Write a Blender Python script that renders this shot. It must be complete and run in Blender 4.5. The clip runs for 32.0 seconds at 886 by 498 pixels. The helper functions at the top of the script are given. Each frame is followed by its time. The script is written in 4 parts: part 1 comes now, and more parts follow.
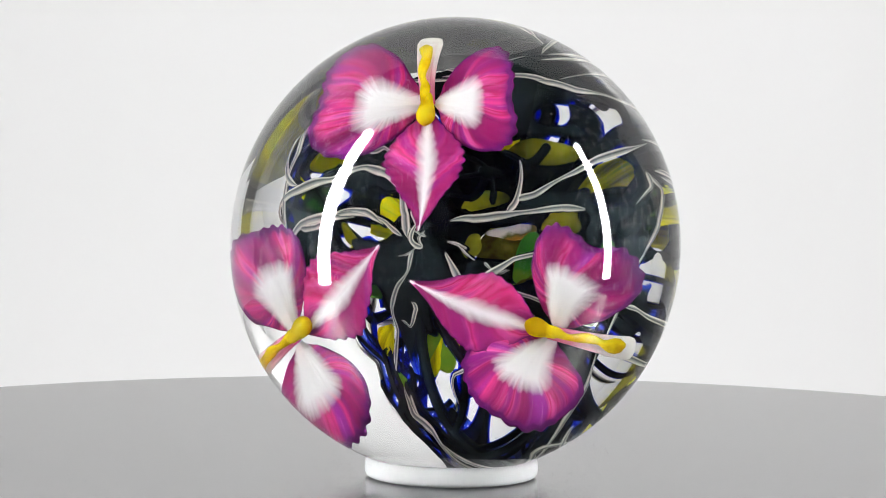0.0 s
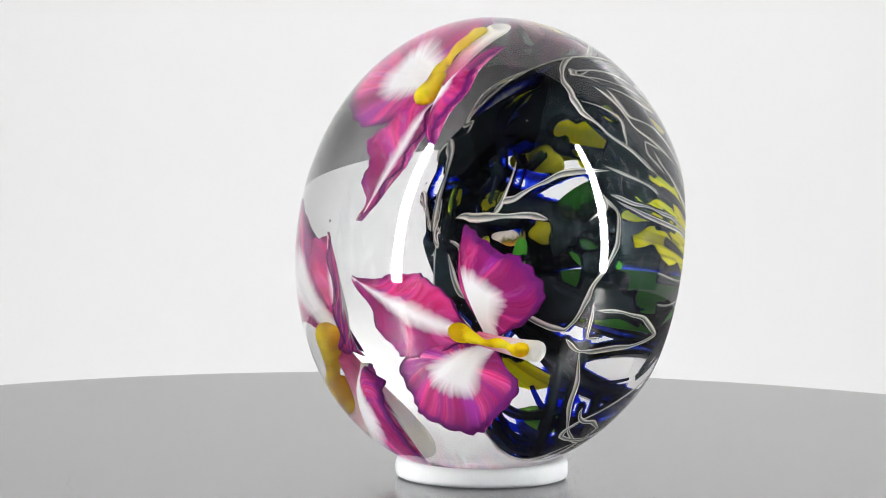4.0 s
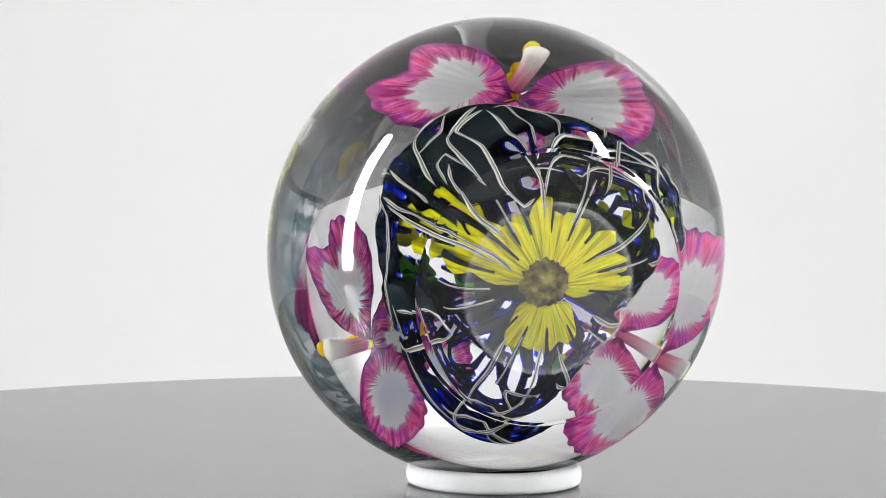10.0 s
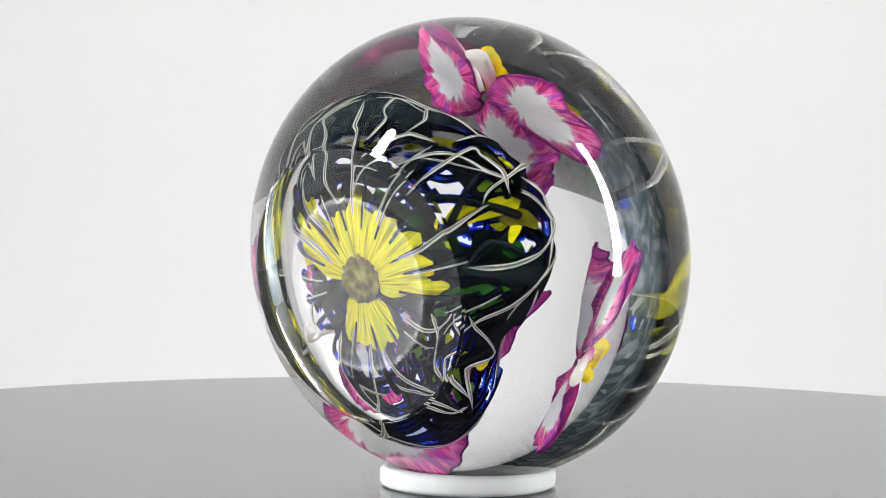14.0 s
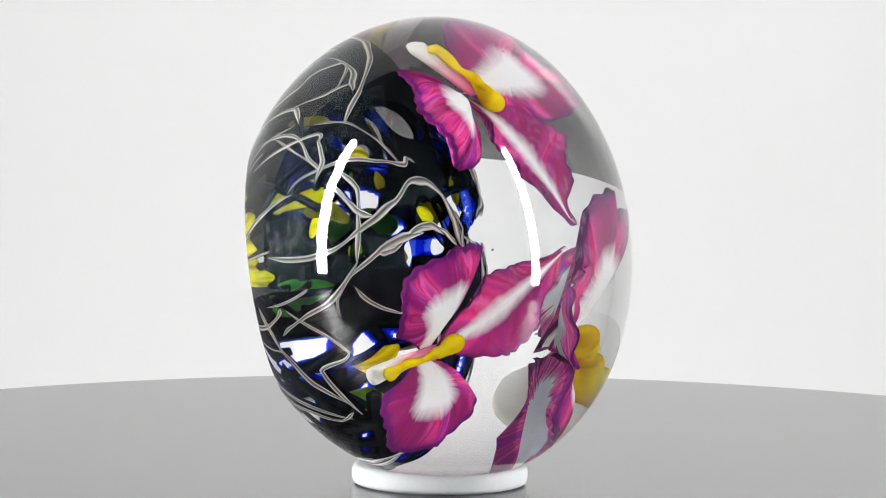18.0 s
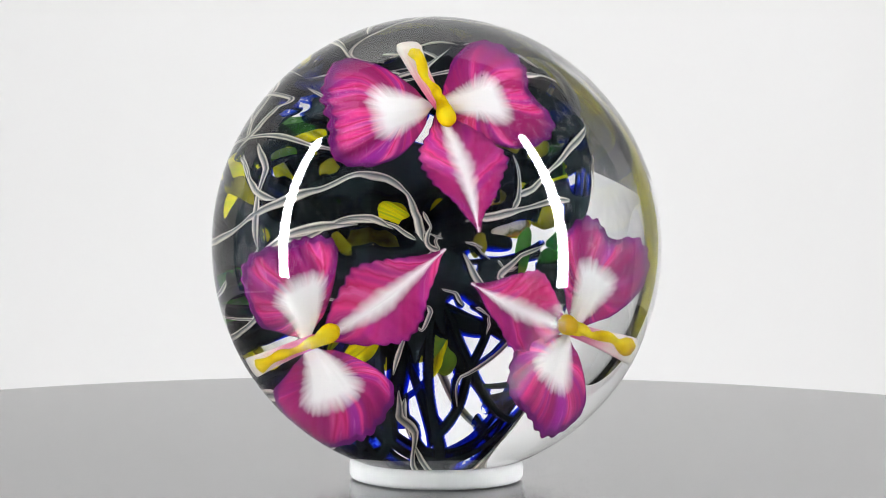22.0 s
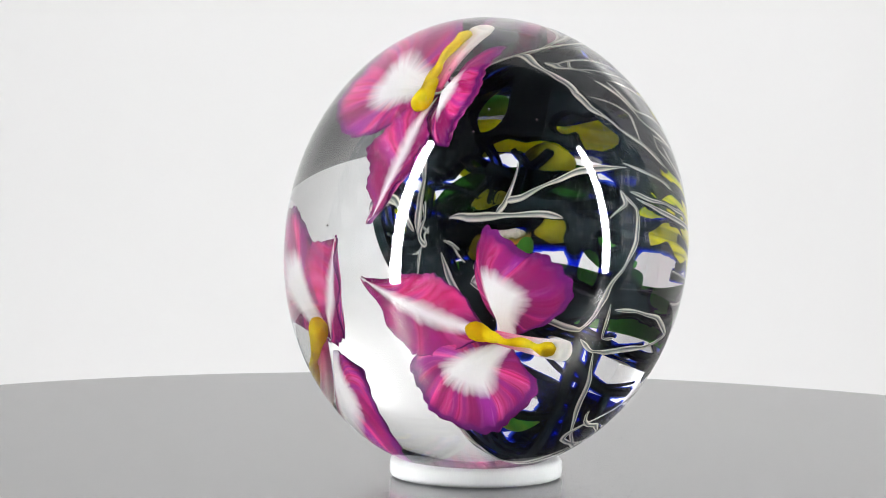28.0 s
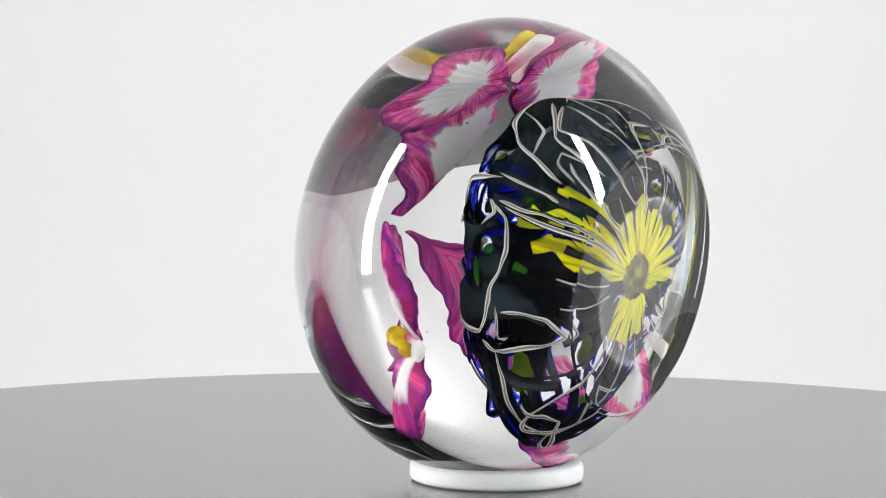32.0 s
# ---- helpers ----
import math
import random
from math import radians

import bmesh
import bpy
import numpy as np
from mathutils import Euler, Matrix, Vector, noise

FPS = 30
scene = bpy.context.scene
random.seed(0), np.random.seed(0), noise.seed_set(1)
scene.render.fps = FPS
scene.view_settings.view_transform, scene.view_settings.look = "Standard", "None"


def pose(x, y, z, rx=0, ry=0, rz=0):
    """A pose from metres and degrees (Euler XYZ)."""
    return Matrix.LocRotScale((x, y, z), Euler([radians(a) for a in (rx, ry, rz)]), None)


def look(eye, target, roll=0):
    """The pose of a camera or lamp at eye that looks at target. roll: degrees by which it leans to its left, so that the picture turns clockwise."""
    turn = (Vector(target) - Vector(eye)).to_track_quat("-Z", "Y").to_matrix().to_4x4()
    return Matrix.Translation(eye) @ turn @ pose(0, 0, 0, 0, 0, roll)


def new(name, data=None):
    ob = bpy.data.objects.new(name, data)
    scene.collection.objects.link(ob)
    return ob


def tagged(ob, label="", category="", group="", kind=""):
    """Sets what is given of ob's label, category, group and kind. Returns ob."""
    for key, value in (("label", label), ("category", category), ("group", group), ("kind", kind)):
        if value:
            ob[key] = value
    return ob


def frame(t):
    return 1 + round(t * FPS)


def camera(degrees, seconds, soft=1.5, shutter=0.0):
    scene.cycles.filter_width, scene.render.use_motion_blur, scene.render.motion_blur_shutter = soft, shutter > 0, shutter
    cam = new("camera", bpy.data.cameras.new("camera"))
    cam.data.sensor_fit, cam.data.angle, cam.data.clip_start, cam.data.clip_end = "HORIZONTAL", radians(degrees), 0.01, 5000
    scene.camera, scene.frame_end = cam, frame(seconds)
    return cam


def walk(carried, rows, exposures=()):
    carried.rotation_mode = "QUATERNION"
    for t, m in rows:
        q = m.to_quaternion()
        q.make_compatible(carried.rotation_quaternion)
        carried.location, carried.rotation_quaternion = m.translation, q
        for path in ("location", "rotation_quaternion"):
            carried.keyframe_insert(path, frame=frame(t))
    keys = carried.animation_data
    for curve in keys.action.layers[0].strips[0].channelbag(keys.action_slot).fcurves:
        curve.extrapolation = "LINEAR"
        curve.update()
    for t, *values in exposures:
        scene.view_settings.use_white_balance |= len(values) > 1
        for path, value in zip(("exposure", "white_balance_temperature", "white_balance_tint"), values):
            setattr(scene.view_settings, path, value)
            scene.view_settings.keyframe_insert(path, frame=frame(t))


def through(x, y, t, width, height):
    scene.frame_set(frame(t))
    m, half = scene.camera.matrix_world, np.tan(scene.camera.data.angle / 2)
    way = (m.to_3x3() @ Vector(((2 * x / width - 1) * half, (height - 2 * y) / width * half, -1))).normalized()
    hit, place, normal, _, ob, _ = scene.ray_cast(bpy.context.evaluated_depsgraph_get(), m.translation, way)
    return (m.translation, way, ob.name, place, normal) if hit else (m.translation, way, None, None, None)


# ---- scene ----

# ---- camera ----
EYE = (0.0, -0.5479, 0.0817)
cam = camera(16.23, 32.0, soft=0.8)
view = look(EYE, (-0.00443, -0.0015, 0.0408), 0.6)
walk(cam, [(0.0, view), (32.0, view)])

# ---- light ----
scene.view_settings.exposure = 0.0
world = bpy.data.worlds.new("studio_light")
scene.world = world
world.use_nodes = True
wn = world.node_tree.nodes
wn["Background"].inputs["Color"].default_value = (1.0, 0.980, 0.974, 1)
wn["Background"].inputs["Strength"].default_value = 0.425


# ---- helpers for meshes ----
def part(name, bm, material, parent=None, label="", smooth=True):
    me = bpy.data.meshes.new(name)
    bm.normal_update()
    bm.to_mesh(me)
    bm.free()
    for m in material if isinstance(material, (list, tuple)) else [material]:
        me.materials.append(m)
    if smooth:
        me.polygons.foreach_set("use_smooth", [True] * len(me.polygons))
    ob = new(name, me)
    if parent is not None:
        ob.parent = parent
    if label:
        ob["label"] = label
    return ob


def grid(bm, rows, close_u=False, close_v=False, mat=0, uvs=None, uv=None):
    """Skins rows of points with quads; uvs are rows of pairs for the layer uv."""
    vs = [[bm.verts.new(p) for p in row] for row in rows]
    n, m = len(vs), len(vs[0])
    for i in range(n if close_u else n - 1):
        for j in range(m if close_v else m - 1):
            a, b = i, (i + 1) % n
            c, d = j, (j + 1) % m
            f = bm.faces.new((vs[a][c], vs[a][d], vs[b][d], vs[b][c]))
            f.material_index = mat
            if uvs is not None:
                for lp, (r, s) in zip(f.loops, ((a, c), (a, d), (b, d), (b, c))):
                    lp[uv].uv = uvs[r][s]
    return vs


# ---- materials ----
def material(name):
    m = bpy.data.materials.new(name)
    m.use_nodes = True
    nt = m.node_tree
    return m, nt, nt.nodes["Principled BSDF"]


def node(nt, kind, **values):
    n = nt.nodes.new(kind)
    for k, v in values.items():
        n.inputs[k.replace("_", " ")].default_value = v
    return n


def ramp(nt, source, stops):
    r = nt.nodes.new("ShaderNodeValToRGB")
    e = r.color_ramp.elements
    while len(e) < len(stops):
        e.new(0.5)
    for el, (pos, col) in zip(e, stops):
        el.position = pos
        el.color = (*col, 1) if len(col) == 3 else col
    nt.links.new(source, r.inputs["Fac"])
    return r.outputs["Color"]


def math_node(nt, op, a, b=None):
    n = nt.nodes.new("ShaderNodeMath")
    n.operation = op
    for i, v in enumerate((a, b)):
        if v is None:
            continue
        if isinstance(v, (int, float)):
            n.inputs[i].default_value = v
        else:
            nt.links.new(v, n.inputs[i])
    return n.outputs[0]


def mix_colour(nt, fac, a, b):
    n = nt.nodes.new("ShaderNodeMix")
    n.data_type = "RGBA"
    for sock, v in ((n.inputs[0], fac), (n.inputs[6], a), (n.inputs[7], b)):
        if isinstance(v, (tuple, float)):
            sock.default_value = (*v, 1) if isinstance(v, tuple) else v
        else:
            nt.links.new(v, sock)
    return n.outputs[2]


def body_glass(nt, colour, through=0.35, clear=None, tint=None):
    """Coloured glass set inside clear glass: no surface gloss, some light passes; clear: share seen straight through."""
    out = nt.nodes["Material Output"]
    dif, tra = nt.nodes.new("ShaderNodeBsdfDiffuse"), nt.nodes.new("ShaderNodeBsdfTranslucent")
    mix = nt.nodes.new("ShaderNodeMixShader")
    mix.inputs[0].default_value = through
    for s in (dif, tra):
        if isinstance(colour, tuple):
            s.inputs["Color"].default_value = (*colour, 1)
        else:
            nt.links.new(colour, s.inputs["Color"])
    nt.links.new(dif.outputs[0], mix.inputs[1])
    nt.links.new(tra.outputs[0], mix.inputs[2])
    last = mix
    if clear is not None:
        tp = nt.nodes.new("ShaderNodeBsdfTransparent")
        tp.inputs["Color"].default_value = (*tint, 1)
        last = nt.nodes.new("ShaderNodeMixShader")
        if isinstance(clear, float):
            last.inputs[0].default_value = clear
        else:
            nt.links.new(clear, last.inputs[0])
        nt.links.new(mix.outputs[0], last.inputs[1])
        nt.links.new(tp.outputs[0], last.inputs[2])
    nt.links.new(last.outputs[0], out.inputs["Surface"])


def uv_parts(nt):
    uvn = nt.nodes.new("ShaderNodeUVMap")
    sep = nt.nodes.new("ShaderNodeSeparateXYZ")
    nt.links.new(uvn.outputs[0], sep.inputs[0])
    return sep.outputs[0], sep.outputs[1]


def make_glass(name, rough, veil=0.0):
    m, nt, b = material(name)
    b.inputs["Base Color"].default_value = (0.985, 0.99, 0.985, 1)
    b.inputs["Roughness"].default_value = rough
    b.inputs["IOR"].default_value = 1.54
    b.inputs["Transmission Weight"].default_value = 1.0
    if veil:
        out, tra, mix = nt.nodes["Material Output"], nt.nodes.new("ShaderNodeBsdfDiffuse"), nt.nodes.new("ShaderNodeMixShader")
        nz = node(nt, "ShaderNodeTexNoise", Scale=500.0, Detail=4.0)
        tc = nt.nodes.new("ShaderNodeTexCoord")
        nt.links.new(tc.outputs["Object"], nz.inputs["Vector"])
        nt.links.new(ramp(nt, nz.outputs[0], [(0.3, (veil * 0.8,) * 3), (0.7, (veil * 1.2,) * 3)]), mix.inputs[0])
        tra.inputs["Color"].default_value = (0.95, 0.95, 0.95, 1)
        nt.links.new(b.outputs[0], mix.inputs[1])
        nt.links.new(tra.outputs[0], mix.inputs[2])
        nt.links.new(mix.outputs[0], out.inputs["Surface"])
    return m


def streaks(nt, s, w, scale):
    """Fine bands that follow s and waver a little with w."""
    comb = nt.nodes.new("ShaderNodeCombineXYZ")
    nt.links.new(s, comb.inputs[0])
    nt.links.new(math_node(nt, "MULTIPLY", w, 0.22), comb.inputs[1])
    info = nt.nodes.new("ShaderNodeObjectInfo")
    nt.links.new(math_node(nt, "MULTIPLY", info.outputs["Random"], 40.0), comb.inputs[2])
    nz = node(nt, "ShaderNodeTexNoise", Scale=scale, Detail=1.2, Roughness=0.5)
    nt.links.new(comb.outputs[0], nz.inputs["Vector"])
    return nz.outputs[0]


def make_petal_front():
    m, nt, b = material("petal_magenta")
    s, w = uv_parts(nt)
    band = streaks(nt, s, w, 1.35)
    hue = ramp(nt, band, [(0.35, (0.24, 0.020, 0.22)), (0.43, (0.36, 0.024, 0.18)), (0.48, (0.60, 0.045, 0.21)),
                          (0.53, (0.38, 0.014, 0.09)), (0.58, (0.66, 0.090, 0.30)), (0.66, (0.26, 0.020, 0.22))])
    fine = streaks(nt, s, w, 4.5)
    hue = mix_colour(nt, ramp(nt, fine, [(0.56, (0, 0, 0)), (0.62, (0.15, 0.15, 0.15)), (0.68, (0, 0, 0))]), hue, (0.85, 0.36, 0.66))
    deep = ramp(nt, streaks(nt, math_node(nt, "ADD", s, 7.3), w, 0.75), [(0.38, (0, 0, 0)), (0.55, (0.9, 0.9, 0.9))])
    hue = mix_colour(nt, deep, hue, (0.15, 0.007, 0.068))
    ww = math_node(nt, "ADD", w, math_node(nt, "MULTIPLY", math_node(nt, "SUBTRACT", fine, 0.5), 0.20))
    white = ramp(nt, ww, [(0.03, (0, 0, 0)), (0.16, (0.30, 0.30, 0.30)), (0.38, (1, 1, 1))])
    col = mix_colour(nt, white, (0.98, 0.97, 0.98), hue)
    rim = ramp(nt, w, [(0.80, (0, 0, 0)), (0.93, (0.45, 0.45, 0.45)), (0.985, (1, 1, 1))])
    col = mix_colour(nt, rim, col, (0.09, 0.008, 0.09))
    body_glass(nt, col, 0.06)
    return m


def make_petal_back():
    m, nt, b = material("petal_white_back")
    s, w = uv_parts(nt)
    band = streaks(nt, s, w, 3.6)
    hue = ramp(nt, band, [(0.36, (0.34, 0.06, 0.38)), (0.43, (0.58, 0.05, 0.28)), (0.49, (0.80, 0.22, 0.47)), (0.54, (0.60, 0.03, 0.18)), (0.60, (0.78, 0.14, 0.40)), (0.66, (0.34, 0.02, 0.16))])
    ww = math_node(nt, "ADD", w, math_node(nt, "MULTIPLY", math_node(nt, "SUBTRACT", band, 0.5), 0.45))
    white = ramp(nt, ww, [(0.55, (0, 0, 0)), (0.60, (0.75, 0.75, 0.75)), (0.70, (1, 1, 1))])
    edge = ramp(nt, w, [(0.93, (0, 0, 0)), (1.0, (0.7, 0.7, 0.7))])
    body_glass(nt, mix_colour(nt, edge, mix_colour(nt, white, (0.97, 0.97, 0.97), hue), (0.12, 0.01, 0.12)), 0.06)
    return m


def make_vein():
    """Striped cane: pale, grey and black lines side by side."""
    m, nt, b = material("pale_cane")
    s, w = uv_parts(nt)
    nz = streaks(nt, s, w, 1.5)
    ww = math_node(nt, "ADD", w, math_node(nt, "MULTIPLY", math_node(nt, "SUBTRACT", nz, 0.5), 0.25))
    col = ramp(nt, ww, [(0.0, (0.40, 0.38, 0.33)), (0.12, (0.78, 0.75, 0.65)), (0.24, (0.34, 0.33, 0.30)), (0.36, (0.07, 0.08, 0.08)),
                        (0.52, (0.24, 0.26, 0.25)), (0.66, (0.45, 0.44, 0.39)), (0.82, (0.82, 0.79, 0.69)), (1.0, (0.42, 0.40, 0.35))])
    body_glass(nt, col, 0.2)
    return m


def make_dark():
    """Cobalt glass so deep that it looks black but at its thin rims."""
    m, nt, b = material("dark_cobalt_glass")
    s, w = uv_parts(nt)
    nz = node(nt, "ShaderNodeTexNoise", Scale=120.0, Detail=3.0)
    tc = nt.nodes.new("ShaderNodeTexCoord")
    nt.links.new(tc.outputs["Object"], nz.inputs["Vector"])
    ww = math_node(nt, "ADD", w, math_node(nt, "MULTIPLY", math_node(nt, "SUBTRACT", nz.outputs[0], 0.5), 0.08))
    clear = ramp(nt, ww, [(0.48, (0, 0, 0)), (0.88, (1, 1, 1))])
    col = ramp(nt, nz.outputs[0], [(0.35, (0.0046, 0.0068, 0.0085)), (0.7, (0.0052, 0.0076, 0.0096))])
    body_glass(nt, col, 0.1, clear, (0.04, 0.11, 0.80))
    return m


def make_tinted(name, colours, through=0.4, clear=None, tint=None, scale=90.0):
    m, nt, b = material(name)
    nz = node(nt, "ShaderNodeTexNoise", Scale=scale, Detail=4.0)
    tc = nt.nodes.new("ShaderNodeTexCoord")
    nt.links.new(tc.outputs["Object"], nz.inputs["Vector"])
    n = len(colours) - 1
    col = ramp(nt, nz.outputs[0], [(0.35 + 0.3 * i / n, c) for i, c in enumerate(colours)])
    body_glass(nt, col, through, clear, tint)
    return m


def make_sheath():
    """Milky glass that blushes pink towards the flower's heart."""
    m, nt, b = material("milky_glass")
    s, w = uv_parts(nt)
    nz = streaks(nt, w, s, 5.0)
    run = math_node(nt, "ADD", s, math_node(nt, "MULTIPLY", math_node(nt, "SUBTRACT", nz, 0.5), 0.5))
    body_glass(nt, ramp(nt, run, [(0.0, (0.66, 0.10, 0.26)), (0.30, (0.82, 0.34, 0.46)), (0.60, (0.93, 0.82, 0.80)), (0.85, (0.95, 0.93, 0.88))]), 0.2)
    return m


def make_rayed(name, colours, through):
    """Glass streaked along rays from the axis of the paperweight."""
    m, nt, b = material(name)
    tc, sep, comb = nt.nodes.new("ShaderNodeTexCoord"), nt.nodes.new("ShaderNodeSeparateXYZ"), nt.nodes.new("ShaderNodeCombineXYZ")
    nt.links.new(tc.outputs["Object"], sep.inputs[0])
    nt.links.new(math_node(nt, "MULTIPLY", math_node(nt, "ARCTAN2", sep.outputs[2], sep.outputs[0]), 2.2), comb.inputs[0])
    for k in (0, 2):
        nt.links.new(math_node(nt, "MULTIPLY", sep.outputs[k], 12.0), comb.inputs[k // 2 + 1])
    nz = node(nt, "ShaderNodeTexNoise", Scale=7.0, Detail=3.0)
    nt.links.new(comb.outputs[0], nz.inputs["Vector"])
    n = len(colours) - 1
    body_glass(nt, ramp(nt, nz.outputs[0], [(0.32 + 0.34 * i / n, c) for i, c in enumerate(colours)]), through)
    return m


def make_silver():
    """Crinkled silver lining: small facets, with pale sparkle painted into their colour."""
    m, nt, b = material("silver_lining")
    tc = nt.nodes.new("ShaderNodeTexCoord")
    big = node(nt, "ShaderNodeTexNoise", Scale=9.0, Detail=4.0)
    chips = node(nt, "ShaderNodeTexVoronoi", Scale=28.0)
    for n in (big, chips):
        nt.links.new(tc.outputs["Object"], n.inputs["Vector"])
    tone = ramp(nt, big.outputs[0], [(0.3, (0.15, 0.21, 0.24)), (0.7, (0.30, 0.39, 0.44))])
    # near-white chips in the base colour imitate light flashing off the facets
    painted_glint = ramp(nt, chips.outputs["Color"], [(0.55, (0, 0, 0)), (0.85, (0.9, 0.9, 0.9))])
    nt.links.new(mix_colour(nt, painted_glint, tone, (0.95, 0.97, 1.0)), b.inputs["Base Color"])
    b.inputs["Metallic"].default_value = 0.4
    nt.links.new(ramp(nt, chips.outputs["Color"], [(0.1, (0.15,) * 3), (0.9, (0.42,) * 3)]), b.inputs["Roughness"])
    bump = nt.nodes.new("ShaderNodeBump")
    bump.inputs["Strength"].default_value = 0.8
    bump.inputs["Distance"].default_value = 0.012
    nt.links.new(chips.outputs["Color"], bump.inputs["Height"])
    nt.links.new(bump.outputs[0], b.inputs["Normal"])
    return m


def make_fabric():
    m, nt, b = material("white_tent_fabric")
    out = nt.nodes["Material Output"]
    dif, tra = nt.nodes.new("ShaderNodeBsdfDiffuse"), nt.nodes.new("ShaderNodeBsdfTranslucent")
    nz = node(nt, "ShaderNodeTexNoise", Scale=3.0, Detail=3.0)
    tc = nt.nodes.new("ShaderNodeTexCoord")
    nt.links.new(tc.outputs["Object"], nz.inputs["Vector"])
    col = ramp(nt, nz.outputs[0], [(0.3, (0.860, 0.860, 0.858)), (0.7, (0.882, 0.882, 0.881))])
    mix = nt.nodes.new("ShaderNodeMixShader")
    mix.inputs[0].default_value = 0.66
    for s in (dif, tra):
        nt.links.new(col, s.inputs["Color"])
    nt.links.new(dif.outputs[0], mix.inputs[1])
    nt.links.new(tra.outputs[0], mix.inputs[2])
    nt.links.new(mix.outputs[0], out.inputs["Surface"])
    return m


def make_table():
    m, nt, b = material("grey_turntable_vinyl")
    tc = nt.nodes.new("ShaderNodeTexCoord")
    big = node(nt, "ShaderNodeTexNoise", Scale=14.0, Detail=5.0, Roughness=0.65)
    fine = node(nt, "ShaderNodeTexNoise", Scale=1100.0, Detail=5.0, Roughness=0.7)
    for n in (big, fine):
        nt.links.new(tc.outputs["Object"], n.inputs["Vector"])
    col = ramp(nt, big.outputs[0], [(0.3, (0.0042, 0.0042, 0.0043)), (0.7, (0.0075, 0.0075, 0.0076))])
    sp = node(nt, "ShaderNodeTexVoronoi", Scale=260.0)
    nt.links.new(tc.outputs["Object"], sp.inputs["Vector"])
    speck = math_node(nt, "LESS_THAN", sp.outputs["Distance"], 0.07)
    col = mix_colour(nt, math_node(nt, "MULTIPLY", speck, 0.25), col, (0.05, 0.05, 0.05))
    nt.links.new(col, b.inputs["Base Color"])
    grain = node(nt, "ShaderNodeTexNoise", Scale=1700.0, Detail=3.0, Roughness=0.75)
    scuff = node(nt, "ShaderNodeTexNoise", Scale=220.0, Detail=10.0, Roughness=0.78)
    for n in (grain, scuff):
        nt.links.new(tc.outputs["Object"], n.inputs["Vector"])
    worn = math_node(nt, "ADD", math_node(nt, "MULTIPLY", grain.outputs[0], 0.45), math_node(nt, "MULTIPLY", scuff.outputs[0], 0.55))
    nt.links.new(ramp(nt, worn, [(0.36, (0.72, 0.72, 0.72)), (0.47, (0.96, 0.96, 0.96)), (0.55, (1, 1, 1))]), b.inputs["Coat Weight"])
    b.inputs["Roughness"].default_value = 0.22
    b.inputs["IOR"].default_value = 1.25
    b.inputs["Coat Roughness"].default_value = 0.20
    b.inputs["Coat IOR"].default_value = 1.3
    bump = nt.nodes.new("ShaderNodeBump")
    bump.inputs["Strength"].default_value = 0.45
    bump.inputs["Distance"].default_value = 0.0004
    nt.links.new(fine.outputs[0], bump.inputs["Height"])
    nt.links.new(bump.outputs[0], b.inputs["Normal"])
    return m


def make_plain(name, colour, rough=0.5, glow=0.0, sub=0.0):
    m, nt, b = material(name)
    nz = node(nt, "ShaderNodeTexNoise", Scale=60.0, Detail=3.0)
    tc = nt.nodes.new("ShaderNodeTexCoord")
    nt.links.new(tc.outputs["Object"], nz.inputs["Vector"])
    col = ramp(nt, nz.outputs[0], [(0.3, tuple(c * 0.94 for c in colour)), (0.7, colour)])
    nt.links.new(col, b.inputs["Base Color"])
    b.inputs["Roughness"].default_value = rough
    if sub:
        b.inputs["Subsurface Weight"].default_value = sub
        b.inputs["Subsurface Radius"].default_value = (0.002, 0.002, 0.002)
    if glow:
        b.inputs["Emission Color"].default_value = (1, 0.99, 0.985, 1)
        b.inputs["Emission Strength"].default_value = glow
    return m


GLASS, HAZY = make_glass("clear_glass", 0.0), make_glass("fine_ground_glass", 0.045, 0.021)
FACET = make_glass("polished_facet_glass", 0.006, 0.004)
RIM_GLASS = make_glass("ground_rim_glass", 0.15, 0.05)
PETAL, PETAL_BACK = make_petal_front(), make_petal_back()
VEIN, DARK = make_vein(), make_dark()
YELLOW = make_rayed("yellow_glass", [(0.22, 0.21, 0.004), (0.60, 0.54, 0.004), (0.86, 0.79, 0.006), (0.48, 0.58, 0.01)], 0.2)
GOLD = make_tinted("golden_glass", [(0.52, 0.33, 0.004), (0.78, 0.60, 0.008), (0.84, 0.70, 0.02), (0.62, 0.56, 0.03)], 0.35, scale=230.0)
OLIVE = make_tinted("olive_glass", [(0.03, 0.02, 0.003), (0.12, 0.09, 0.010), (0.20, 0.18, 0.02), (0.34, 0.30, 0.05)], 0.3, scale=420.0)
LEAF = make_tinted("olive_leaf_glass", [(0.05, 0.05, 0.006), (0.20, 0.19, 0.012), (0.36, 0.34, 0.02)], 0.45, scale=160.0)
AMBER = make_tinted("amber_glass", [(0.70, 0.42, 0.10), (0.45, 0.20, 0.03), (0.12, 0.12, 0.03), (0.75, 0.70, 0.60)], 0.5, scale=240.0)
GREEN = make_tinted("green_glass", [(0.02, 0.10, 0.02), (0.06, 0.26, 0.03), (0.30, 0.42, 0.03)], 0.5)
BLUE = make_tinted("cobalt_glass", [(0.004, 0.01, 0.08), (0.01, 0.03, 0.25)], 0.4, 0.55, (0.05, 0.12, 0.85))
FILM = make_tinted("dark_green_glass", [(0.004, 0.02, 0.006), (0.01, 0.05, 0.01), (0.04, 0.10, 0.01)], 0.5, 0.6, (0.16, 0.42, 0.12), 70.0)
SHEATH = make_sheath()
FABRIC, TABLE = make_fabric(), make_table()
ROOM = make_plain("dark_room_paint", (0.09, 0.09, 0.092), 0.8)
SILVER = make_silver()
